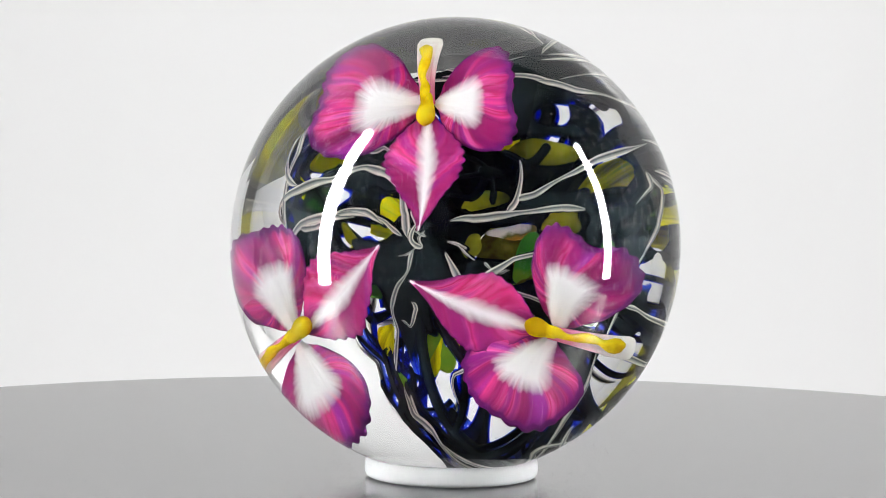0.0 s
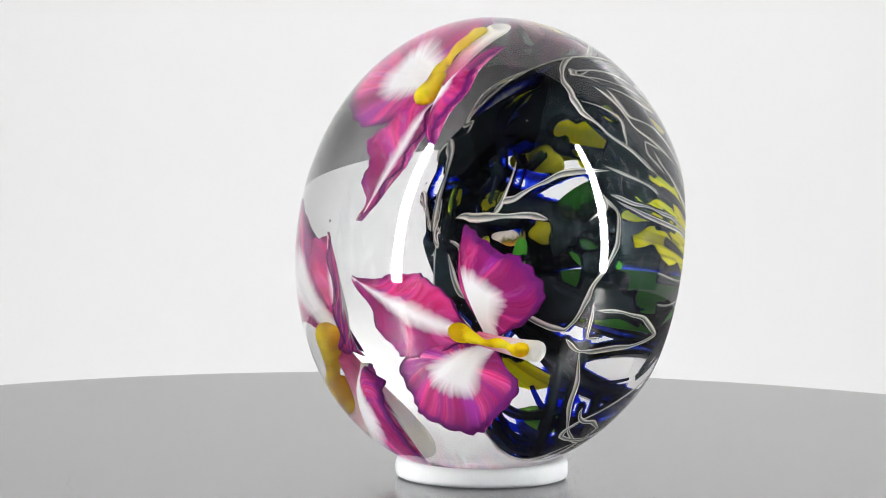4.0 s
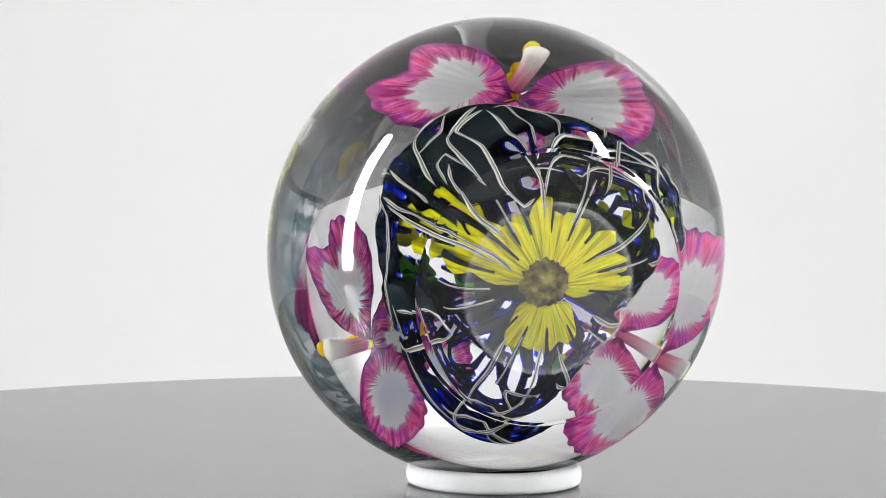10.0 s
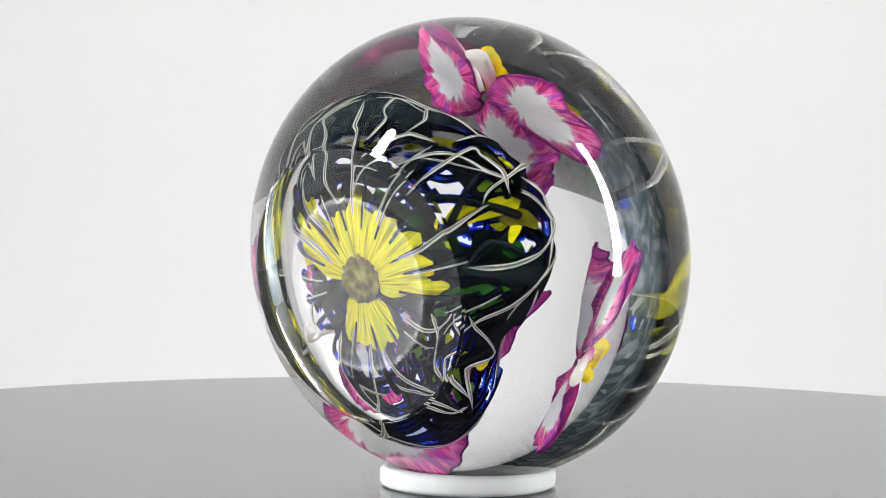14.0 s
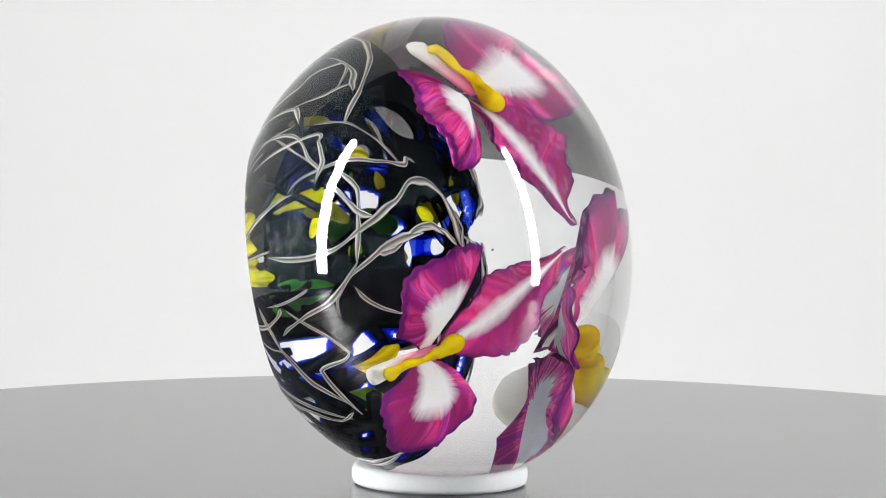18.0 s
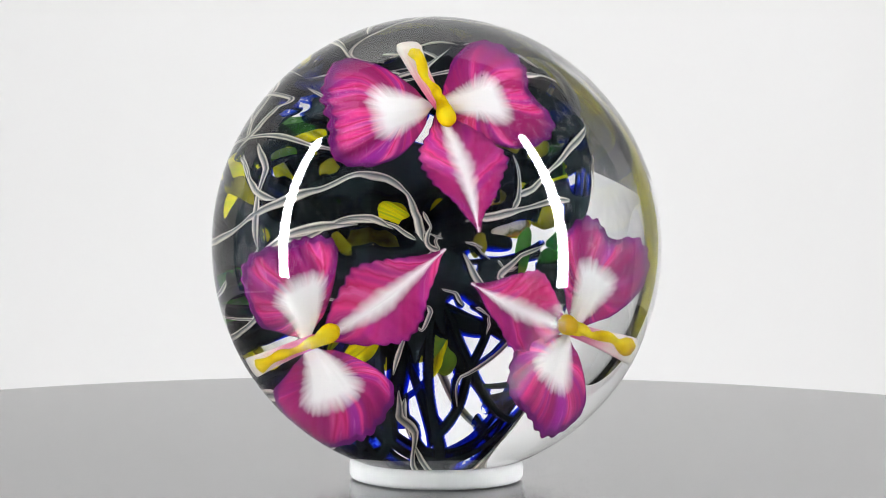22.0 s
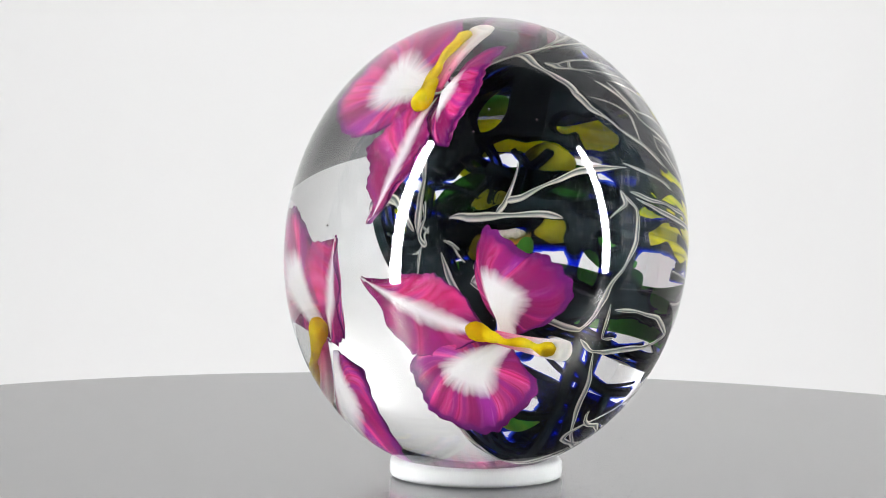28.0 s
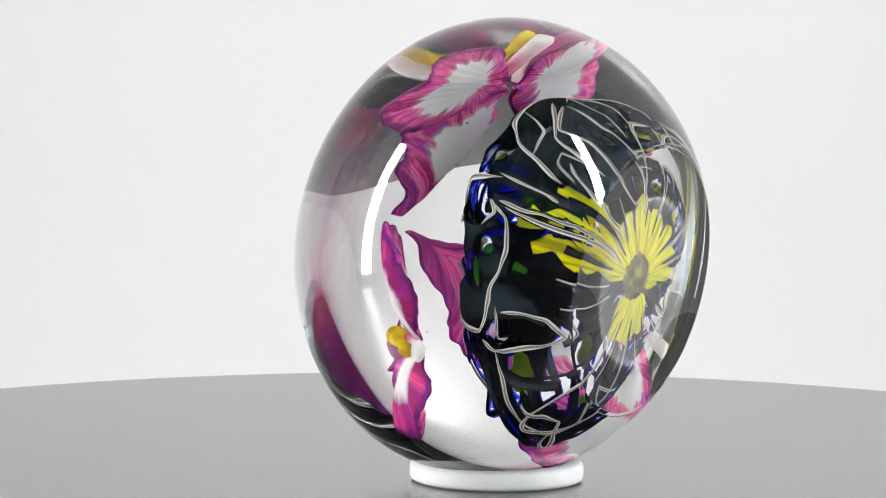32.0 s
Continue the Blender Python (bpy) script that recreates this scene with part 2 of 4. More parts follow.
SILICONE = make_tinted("milky_silicone", [(0.25, 0.255, 0.26), (0.29, 0.295, 0.30)], 0.5)
DIFFUSER = make_plain("lamp_diffuser", (0.9, 0.9, 0.9), 0.5, glow=305.0)
SOFT_DIFFUSER = make_plain("softbox_fabric", (0.9, 0.9, 0.9), 0.6, glow=5.0)
DUST = make_tinted("grey_dust", [(0.05, 0.05, 0.05), (0.09, 0.09, 0.09), (0.16, 0.16, 0.16)], 0.1, scale=900.0)
BLACK_METAL = make_plain("black_lamp_housing", (0.03, 0.03, 0.03), 0.45)


# ---- backdrop and studio room ----
TENT = 0.20


def studio():
    half, back, top, low, bend = 0.62, 0.72, 0.95, -0.12, 0.30
    bm = bmesh.new()
    prof = [(-0.10, low), (back - bend, low)]
    prof += [(back - bend + bend * math.sin(radians(a)), low + bend - bend * math.cos(radians(a))) for a in range(6, 91, 6)]
    prof += [(back, top - bend)]
    prof += [(back - bend + bend * math.cos(radians(a)), top - bend + bend * math.sin(radians(a))) for a in range(6, 91, 6)]
    prof += [(TENT, top)]
    grid(bm, [[(x, y, z) for y, z in prof] for x in np.linspace(-half, half, 5)])
    tagged(part("backdrop", bm, FABRIC), "seamless white fabric backdrop lit from behind", "backdrop", kind="structure")
    for name, x in (("wall_left", -half), ("wall_right", half)):
        bm = bmesh.new()
        bm.faces.new([bm.verts.new((x, y, z)) for y, z in [(0.28, low), (back, low), (back, top), (0.28, top)]])
        tagged(part(name, bm, FABRIC, smooth=False), "plain white translucent light tent side panel", "wall", kind="structure")
    # the darkened room in front of the tent, its sides lined with silver
    near, high, thick, out = -2.2, 1.6, 0.02, half + 0.004
    for name, lo, hi, mat, label, kind in (
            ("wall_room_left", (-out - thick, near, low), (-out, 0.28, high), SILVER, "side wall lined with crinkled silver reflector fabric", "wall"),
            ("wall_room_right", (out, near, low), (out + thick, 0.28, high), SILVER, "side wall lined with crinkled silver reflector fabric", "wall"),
            ("wall_room_back", (-half, near - thick, low), (half, near, high), ROOM, "plain dark grey wall of the unlit studio room", "wall"),
            ("ceiling", (-half, near, high), (half, TENT, high + thick), ROOM, "plain dark grey ceiling of the unlit studio room", "ceiling"),
            ("wall_over_tent", (-half, TENT, top), (half, TENT + thick, high), ROOM, "plain dark grey wall above the light tent", "wall"),
            ("floor", (-half, near, low - thick), (half, -0.10, low), ROOM, "plain dark grey floor of the unlit studio room", "floor")):
        bm = bmesh.new()
        bmesh.ops.create_cube(bm, size=1.0, matrix=Matrix.Translation((Vector(lo) + Vector(hi)) / 2) @ Matrix.Diagonal((*(Vector(hi) - Vector(lo)), 1)))
        tagged(part(name, bm, mat, smooth=False), label, kind, kind="structure")


studio()


# ---- lamps beside the camera ----
def strip_lamp(x, y, wide, low, high):
    root = new("strip_lamp")
    root.matrix_basis = Matrix.Translation((x, y, 0)) @ Matrix.Rotation(math.atan2(y, x) - math.pi / 2, 4, "Z")
    bm = bmesh.new()
    n, r = 8, wide * 0.5
    ring = [(r * math.cos(a), high - r + r * math.sin(a)) for a in np.linspace(0, math.pi, n)] + [(-r, low), (r, low)]
    for yy in (0.0, 0.004):
        bm.faces.new([bm.verts.new((px, yy, pz)) for px, pz in ring])
    bm.verts.ensure_lookup_table()
    k = len(ring)
    for i in range(k):
        j = (i + 1) % k
        bm.faces.new((bm.verts[i], bm.verts[j], bm.verts[k + j], bm.verts[k + i]))
    bmesh.ops.recalc_face_normals(bm, faces=bm.faces)
    part("diffuser", bm, DIFFUSER, root, "glowing white strip diffuser", smooth=False)
    bm = bmesh.new()
    bmesh.ops.create_cube(bm, size=1.0, matrix=Matrix.Translation((0, 0.016, (low + high) / 2)) @ Matrix.Diagonal((wide + 0.004, 0.02, high - low + 0.004, 1)))
    bmesh.ops.bevel(bm, geom=bm.edges[:], offset=0.002, segments=2, affect="EDGES")
    part("housing", bm, BLACK_METAL, root)
    bm = bmesh.new()
    bmesh.ops.create_cone(bm, cap_ends=True, segments=16, radius1=0.006, radius2=0.006, depth=low + 0.12, matrix=Matrix.Translation((0, 0.016, (low - 0.12) / 2)))
    part("stand", bm, BLACK_METAL, root)
    tagged(root, "slim upright strip lamp with a glowing white diffuser", "lamp", group="strip lamps beside the camera")


strip_lamp(-0.272, -0.127, 0.032, -0.006, 0.345)
strip_lamp(0.272, -0.127, 0.025, -0.003, 0.335)


# ---- softbox behind the backdrop fabric, out of view ----
def softbox(place, target, wide, tall):
    root = new("softbox")
    root.matrix_basis = look(place, target)
    bm = bmesh.new()
    bmesh.ops.create_grid(bm, x_segments=2, y_segments=2, size=0.5, matrix=Matrix.Diagonal((wide, tall, 1, 1)))
    bmesh.ops.reverse_faces(bm, faces=bm.faces[:])
    part("diffuser", bm, SOFT_DIFFUSER, root, "glowing white softbox front", smooth=False)
    bm = bmesh.new()
    front = [bm.verts.new((a * wide / 2, b * tall / 2, 0.004)) for a, b in ((-1, -1), (1, -1), (1, 1), (-1, 1))]
    rear = [bm.verts.new((a * 0.04, b * 0.04, 0.10)) for a, b in ((-1, -1), (1, -1), (1, 1), (-1, 1))]
    for k in range(4):
        bm.faces.new((front[k], front[(k + 1) % 4], rear[(k + 1) % 4], rear[k]))
    bm.faces.new(rear)
    bm.faces.new(front[::-1])
    part("housing", bm, FABRIC, root, smooth=False)
    tagged(root, "small white softbox shining through the backdrop fabric", "lamp")


softbox((0.37, 0.82, 0.40), (0, 0, 0.04), 0.18, 0.20)


# ---- turntable ----
TABLE_R = 0.165


def rim_rise(a):
    """The mat on the platter is not quite flat: how far its rim rises at an angle."""
    return 0.001 * (-0.413 * math.cos(a) + 0.103 * math.sin(a) + 0.396 * math.cos(2 * a) - 0.087 * math.sin(2 * a))


def turntable():
    root = new("turntable")
    bm = bmesh.new()
    prof = [(r, 0.0) for r in np.linspace(0.0, TABLE_R - 0.002, 24)]
    prof += [(TABLE_R - 0.0006, -0.0006), (TABLE_R, -0.002), (TABLE_R, -0.010), (TABLE_R - 0.002, -0.012), (0.0, -0.012)]
    grid(bm, [[(r * math.cos(a), r * math.sin(a), z + rim_rise(a) * (r / TABLE_R) ** 3) for r, z in prof] for a in np.linspace(0, math.tau, 241)[:-1]], close_u=True)
    bmesh.ops.remove_doubles(bm, verts=bm.verts[:], dist=1e-6)
    bmesh.ops.recalc_face_normals(bm, faces=bm.faces)
    for e in bm.edges:
        if len(e.link_faces) == 2 and e.calc_face_angle() > radians(20):
            e.smooth = False
    part("platter", bm, TABLE, root)
    rnd = random.Random(3)
    bm = bmesh.new()
    for k in range(300):
        a, r = rnd.uniform(0, math.tau), 0.017 + 0.06 * rnd.random() ** 1.6
        size = rnd.uniform(0.00003, 0.00007)
        bmesh.ops.create_icosphere(bm, subdivisions=1, radius=1.0, matrix=Matrix.Translation((r * math.cos(a), r * math.sin(a), size * 0.5 + rim_rise(a) * (r / TABLE_R) ** 3)) @ Matrix.Diagonal((size * rnd.uniform(1, 2), size * rnd.uniform(1, 2), size, 1)))
    dust = part("dust", bm, DUST, root, "fine specks of dust lying on the platter")
    dust["kind"] = "stuff"
    bm = bmesh.new()
    bmesh.ops.create_cone(bm, cap_ends=True, segments=64, radius1=0.09, radius2=0.08, depth=0.106, matrix=Matrix.Translation((0, 0, -0.067)))
    part("base", bm, BLACK_METAL, root)
    return tagged(root, "round matte grey turntable platter, faintly speckled with dust", "turntable")


TABLE_THING = turntable()


# ---- support ring ----
def support_ring():
    bm = bmesh.new()
    inner, outer, high = 0.0118, 0.0155, 0.0036
    prof = []
    cx, cz, hx, hz, n = (inner + outer) / 2, high / 2, (outer - inner) / 2, high / 2, 24
    for k in range(n):
        a = math.tau * k / n
        ca, sa = math.cos(a), math.sin(a)
        prof.append((cx + hx * math.copysign(abs(ca) ** 0.6, ca), cz + hz * math.copysign(abs(sa) ** 0.6, sa)))
    grid(bm, [[(r * math.cos(a), r * math.sin(a), z) for r, z in prof] for a in np.linspace(0, math.tau, 129)[:-1]], close_u=True, close_v=True)
    bmesh.ops.recalc_face_normals(bm, faces=bm.faces)
    ob = part("support_ring", bm, SILICONE)
    return tagged(ob, "milky white silicone ring under the glass paperweight", "ring")


RING_THING = support_ring()

# ---- paperweight ----
# body space: x across, -y the flowered front, z up; centre of the glass at the origin
GA, GC, GF, GB, GQ, GE = 0.04065, 0.04085, 0.0331, 0.03617, 0.02953, 2.06
DIMPLE_R, DIMPLE_D = 0.0145, 0.0012
paperweight = tagged(new("glass_paperweight"), "round clear glass paperweight with magenta orchids and black vines inside", "paperweight")


def glass_body():
    bm = bmesh.new()
    n = 200
    angles = np.linspace(0, math.tau, n + 1)[:-1]
    end = math.asin(GQ / GB)
    prof = [(math.sin(t) ** (2 / GE), -GF * max(0.0, math.cos(t)) ** (2 / GE)) for t in np.linspace(0.004, math.pi / 2, 60)]
    prof += [(math.cos(t), GB * math.sin(t)) for t in np.linspace(0, end - 0.012, 46)[1:]]
    rim = math.cos(end) * GA
    grid(bm, [[(r * GA * math.cos(a), y, r * GC * math.sin(a)) for r, y in prof] for a in angles], close_u=True)
    # flat ground facet with a shallow hollow in its middle
    rr = (DIMPLE_R ** 2 + DIMPLE_D ** 2) / (2 * DIMPLE_D)
    last = prof[-1]
    face = [(last[0] * GA, last[1]), (rim - 0.0002, GQ), (rim - 0.003, GQ), (DIMPLE_R + 0.0004, GQ), (DIMPLE_R, GQ - 0.00005)]
    face += [(r, GQ - DIMPLE_D + rr - math.sqrt(rr * rr - r * r)) for r in np.linspace(DIMPLE_R - 0.0004, 0.0001, 24)]
    grid(bm, [[(r * math.cos(a), y, r * math.sin(a)) for r, y in face] for a in angles], close_u=True)
    bmesh.ops.remove_doubles(bm, verts=bm.verts[:], dist=2e-5)
    bmesh.ops.holes_fill(bm, edges=[e for e in bm.edges if e.is_boundary], sides=0)
    bmesh.ops.recalc_face_normals(bm, faces=bm.faces)
    for e in bm.edges:
        if len(e.link_faces) == 2 and e.calc_face_angle() > radians(9):
            e.smooth = False
    for f in bm.faces:
        c = f.calc_center_median()
        f.material_index = 0 if c.y < GQ - 0.0013 or math.hypot(c.x, c.z) > rim - 0.0001 else (1 if math.hypot(c.x, c.z) < DIMPLE_R - 0.0003 else (3 if math.hypot(c.x, c.z) < DIMPLE_R + 0.0003 else 2))
    return part("glass_body", bm, [GLASS, HAZY, FACET, RIM_GLASS], paperweight, "clear glass body with a ground flat facet")


glass_body()


def lean_plane(y0, across, up):
    """The slanting sheet in which a flower lies."""
    def sheet(x, z):
        return y0 + across * x + up * z
    return sheet


def petal(parent, sheet, cx, cz, turn, half, length, notch=0.10, bend=0.0, ridge=0.0, seed=0, lip=False, lift=0.0):
    """A petal fanned out from the flower's centre (cx, cz) towards turn degrees, or a pointed lip."""
    rnd = random.Random(seed)
    nu, nv = 24, 97
    ca, sa = math.cos(radians(turn)), math.sin(radians(turn))
    ph = [rnd.uniform(0, 6.28) for _ in range(4)]
    pts, uvs, uvs_back, swell = [], [], [], []
    for i in range(nu):
        row, uvr, uvb, dome = [], [], [], []
        f = i / (nu - 1)
        for j in range(nv):
            v = 2 * j / (nv - 1) - 1
            teeth = 0.020 * abs(math.sin(v * 24 + ph[0])) ** 0.8 + 0.012 * math.sin(v * 41 + ph[1])
            if lip:
                u = j / (nv - 1)
                shape = 0.04 + (math.sin(math.pi / 2 * u / 0.42) if u < 0.42 else 0.5 * (max(0.0, 1 - u) / 0.58) ** 1.35 + 0.5 * max(0.0, math.cos(math.pi / 2 * (u - 0.42) / 0.58)) ** 1.6)
                side = (2 * f - 1)
                edge = 1 + (0.05 * abs(math.sin(u * 42 + ph[0])) + 0.02 * math.sin(u * 83 + ph[1])) * (1 if 0.1 < u < 0.9 else 0)
                along, across = 0.0010 + u * length, side * half * shape * edge
                bow = 0.0007 * math.sin(u * 3.0 + ph[2])
                across += bow
                uvr.append((u * 3.2 + abs(side) * 0.9 + (2.0 if side > 0 else 0), abs(side) ** 0.8 * (0.95 if u < .95 else .4)))
                uvb.append((u * 3.2 + abs(side) * 0.9, min(1.0, math.hypot(side, (u - 0.42) / 0.5))))
                dome.append(0.0012 * (1 - side * side) * math.sin(math.pi * u) ** 0.7)
                curl = -0.0016 * abs(side) ** 2 * shape + 0.0005 * math.sin(u * 22 + ph[3]) * abs(side) ** 2
            else:
                al = radians(half) * v * (0.72 + 0.28 * min(1.0, f / 0.4) ** 1.5)
                rho = length * (1 - 0.62 * abs(v) ** 3.2 - notch * math.exp(-(v / 0.22) ** 2)) * (1 + teeth + 0.05 * math.sin(v * 5 + ph[2]))
                r = 0.0006 + f * rho
                along, across = r * math.cos(al), r * math.sin(al)
                core = 0.50 * length
                dx = along - core
                neck = length * (0.035 + 0.085 * min(1.0, max(0.0, along) / core) ** 1.6)
                dist = max(0.0, abs(across) - neck) if dx < 0 else math.hypot(dx, max(0.0, abs(across) - neck + 0.5 * dx))
                left = max(0.0, min(rho - r, r * radians(half) * (1 - abs(v)) + 0.15 * (rho - r))) + 1e-5
                w = dist / (dist + left)
                uvr.append((2.2 * math.atan2(across, dx + 0.35 * core) + 0.25 * abs(v) + 0.55 * w * w * math.tanh(3 * v) + 0.10 * math.sin(5 * w + ph[2]), min(1.0, w if f < 1 else 1.0)))
                uvb.append((2.2 * math.atan2(across, dx + 0.2 * core), min(1.0, math.hypot((f - 0.52) / 0.48, 0.92 * v))))
                dome.append(0.0030 * (1 - v * v) * math.sin(math.pi * f) ** 0.8)
                curl = -ridge * (1 - abs(v) ** 1.6) * math.sin(math.pi * min(1.0, 0.62 * f + 0.1)) + 0.0008 * math.sin(v * 9 + ph[3]) * f * f - 0.00014 * math.cos(2 * (v * 24 + ph[0])) * f ** 4 + 0.0008 * (max(0.0, f - 0.5) / 0.5) ** 2
            x = cx + along * ca - across * sa
            z = cz + along * sa + across * ca
            reach = math.hypot(along, across)
            row.append((x, sheet(x, z) + curl + lift + bend * (reach / 0.015) ** 1.5 + 0.0012 * math.exp(-(reach / 0.003) ** 2), z))
        pts.append(row)
        uvs.append(uvr)
        uvs_back.append(uvb)
        swell.append(dome)
    bm = bmesh.new()
    uv = bm.loops.layers.uv.new("UVMap")
    thick = [[(x, y + 0.00035 + k, z) for (x, y, z), k in zip(row, dome)] for row, dome in zip(pts, swell)]
    a = grid(bm, pts, uvs=uvs, uv=uv)
    b = grid(bm, thick, mat=1, uvs=uvs_back, uv=uv)
    loop_a = [a[0][j] for j in range(nv)] + [a[i][-1] for i in range(1, nu)] + [a[-1][j] for j in range(nv - 2, -1, -1)] + [a[i][0] for i in range(nu - 2, 0, -1)]
    loop_b = [b[0][j] for j in range(nv)] + [b[i][-1] for i in range(1, nu)] + [b[-1][j] for j in range(nv - 2, -1, -1)] + [b[i][0] for i in range(nu - 2, 0, -1)]
    for k in range(len(loop_a)):
        j = (k + 1) % len(loop_a)
        f = bm.faces.new((loop_a[k], loop_a[j], loop_b[j], loop_b[k]))
        for lp in f.loops:
            lp[uv].uv = (0.3, 0.97)
    bmesh.ops.recalc_face_normals(bm, faces=bm.faces)
    return part("lip_petal" if lip else "petal", bm, [PETAL, PETAL_BACK], parent)


def tube(bm, pts, radii, n=12, flat=1.0, normal=(0, 1, 0), uv=None, vscale=1.0):
    """A tapered rod along pts; flat squeezes it along normal."""
    rows, uvs = [], []
    P = [Vector(p) for p in pts]
    run = 0.0
    for i, p in enumerate(P):
        t = (P[min(i + 1, len(P) - 1)] - P[max(i - 1, 0)]).normalized()
        nn = Vector(normal[i]) if isinstance(normal, list) else Vector(normal)
        s = t.cross(nn)
        s = s.normalized() if s.length > 1e-6 else Vector((1, 0, 0))
        nn = s.cross(t).normalized()
        r = radii[i]
        rows.append([p + s * (r * math.cos(math.tau * k / n)) + nn * (r * flat * math.sin(math.tau * k / n)) for k in range(n)])
        if i:
            run += (P[i] - P[i - 1]).length
        uvs.append([(run * vscale, abs(math.cos(math.tau * k / n)) if vscale > 0 else 0.5 + 0.5 * math.cos(math.tau * k / n)) for k in range(n)])
    vs = grid(bm, rows, close_v=True, uvs=uvs if uv else None, uv=uv)
    for ring, end in ((vs[0][::-1], uvs[0][0]), (vs[-1], uvs[-1][0])):
        f = bm.faces.new(ring)
        if uv:
            for lp in f.loops:
                lp[uv].uv = end


def bezier(a, b, c, n):
    return [Vector(a) * (1 - t) ** 2 + Vector(b) * (2 * t * (1 - t)) + Vector(c) * t * t for t in np.linspace(0, 1, n)]


def flower(sheet, cx, cz, petals, lip, stamen, seed):
    """Heart of the flower with two fan petals, a pointed lip and a stamen."""
    y = sheet(cx, cz)
    bm = bmesh.new()
    la = radians(lip[0])
    tip = Vector((cx + 0.003 * math.cos(la), 0, cz + 0.003 * math.sin(la)))
    d = Vector((math.cos(la), (sheet(tip.x, tip.z) - y) / 0.003, math.sin(la))).normalized()
    bulb = [Vector((cx, y - 0.0019, cz)) + d * k for k in np.linspace(-0.0020, 0.0030, 12)]
    tube(bm, bulb, [0.0004, 0.0007, 0.0008, 0.0009, 0.0010, 0.0012, 0.0013, 0.0014, 0.0014, 0.0013, 0.0010, 0.0004], 18)
    heart = part("flower", bm, GOLD, paperweight, "magenta orchid with white throats and a golden heart")
    for k, (turn, half, length, notch, bend, ridge) in enumerate(petals):
        petal(heart, sheet, cx, cz, turn, half, length, notch, bend, ridge, seed + k, lift=0.0003 * k)
    petal(heart, sheet, cx, cz, lip[0], lip[2], lip[1], 0, lip[3], 0, seed + 7, lip=True, lift=-0.0006)
    end, w = Vector(stamen[0]), stamen[1]
    start = Vector((cx, y - 0.0012, cz))
    mid = (start + end) / 2 + Vector(stamen[2])
    path = bezier(start, mid, end, 18)
    bm = bmesh.new()
    tube(bm, [p + Vector((0.00022 * math.sin(0.8 * i + seed), -0.0013, 0.00022 * math.cos(0.7 * i + seed))) for i, p in enumerate(path)], [0.00062 + 0.00016 * math.sin(0.95 * i + seed) + 0.00045 * math.exp(-((i - 15) / 2.2) ** 2) if i < 17 else 0.0003 for i in range(18)], 12)
    part("stamen", bm, GOLD, heart, "golden stamen rod")
    bm = bmesh.new()
    uv = bm.loops.layers.uv.new("UVMap")
    tube(bm, [p + Vector((0, 0.0006, 0)) for p in path] + [path[-1] + (path[-1] - path[-2]) * 0.5], [0.0010 + 0.85 * w * (i / 17) ** 1.4 if i < 17 else (0.0016 if i == 17 else 0.0006) for i in range(19)], 16, 0.6, uv=uv, vscale=85.0)
    part("sheath", bm, SHEATH, heart, "milky sheath behind the stamen")


flower(lean_plane(-0.0134, -0.16, 0.42), -0.0022, 0.0193, [(9, 54, 0.0148, 0.13, -0.0020, 0.0030), (182, 46, 0.0172, 0.05, -0.0008, 0.0030)],
       (275, 0.0176, 0.0060, 0.0), ((-0.0042, -0.0011, 0.0281), 0.0011, (-0.0008, 0, 0)), 10)
flower(lean_plane(-0.0195, -0.648, -0.493), -0.0202, -0.0132, [(119, 40, 0.0152, 0.05, -0.0015, 0.0030), (291, 46, 0.0159, 0.06, 0.0010, 0.0022)],
       (38, 0.0172, 0.0062, 0.0), ((-0.0270, 0.0080, -0.0168), 0.0008, (0, 0, 0.0005)), 30)
flower(lean_plane(-0.01549, 0.66, -0.213), 0.0165, -0.0122, [(63, 42, 0.0154, 0.12, -0.0018, 0.0034), (244, 53, 0.0142, 0.05, -0.0006, 0.0022)],
       (163, 0.0178, 0.0056, 0.0020), ((0.0264, 0.0034, -0.0136), 0.0010, (0, 0, -0.0002)), 50)


# ---- vine web at the back ----
# the web wraps a bulb of clear glass: radius and depth from the hub to the front
PROFILE = [(0.0035, 0.0280), (0.0105, 0.0259), (0.0175, 0.0230), (0.0220, 0.0175), (0.0242, 0.0110), (0.0226, 0.0060), (0.0165, 0.0023), (0.0090, -0.0003), (0.0012, -0.0016)]


def outline(s):
    n = len(PROFILE) - 1
    k = max(0.0, min(0.9999, s)) * n
    i, f = int(k), k - int(k)
    p0, p1, p2, p3 = (PROFILE[max(0, min(n, j))] for j in (i - 1, i, i + 1, i + 2))
    return tuple(0.5 * (2 * b + (c - a) * f + (2 * a - 5 * b + 4 * c - d) * f * f + (3 * b - a - 3 * c + d) * f ** 3) for a, b, c, d in zip(p0, p1, p2, p3))


# the bulb has three lobes: angle in degrees and swell
LOBES = [(0, 0.82), (16, 0.87), (30, 1.0), (50, 1.04), (72, 0.98), (87, 0.90), (100, 0.86), (126, 0.90), (148, 0.99), (162, 1.0), (176, 0.94), (182, 0.88),
         (208, 0.67), (230, 0.72), (249, 0.87), (265, 1.03), (275, 1.06), (287, 1.02), (300, 0.94), (312, 0.88), (326, 0.81), (341, 0.78), (360, 0.82)]
NS, NT = 260, 480


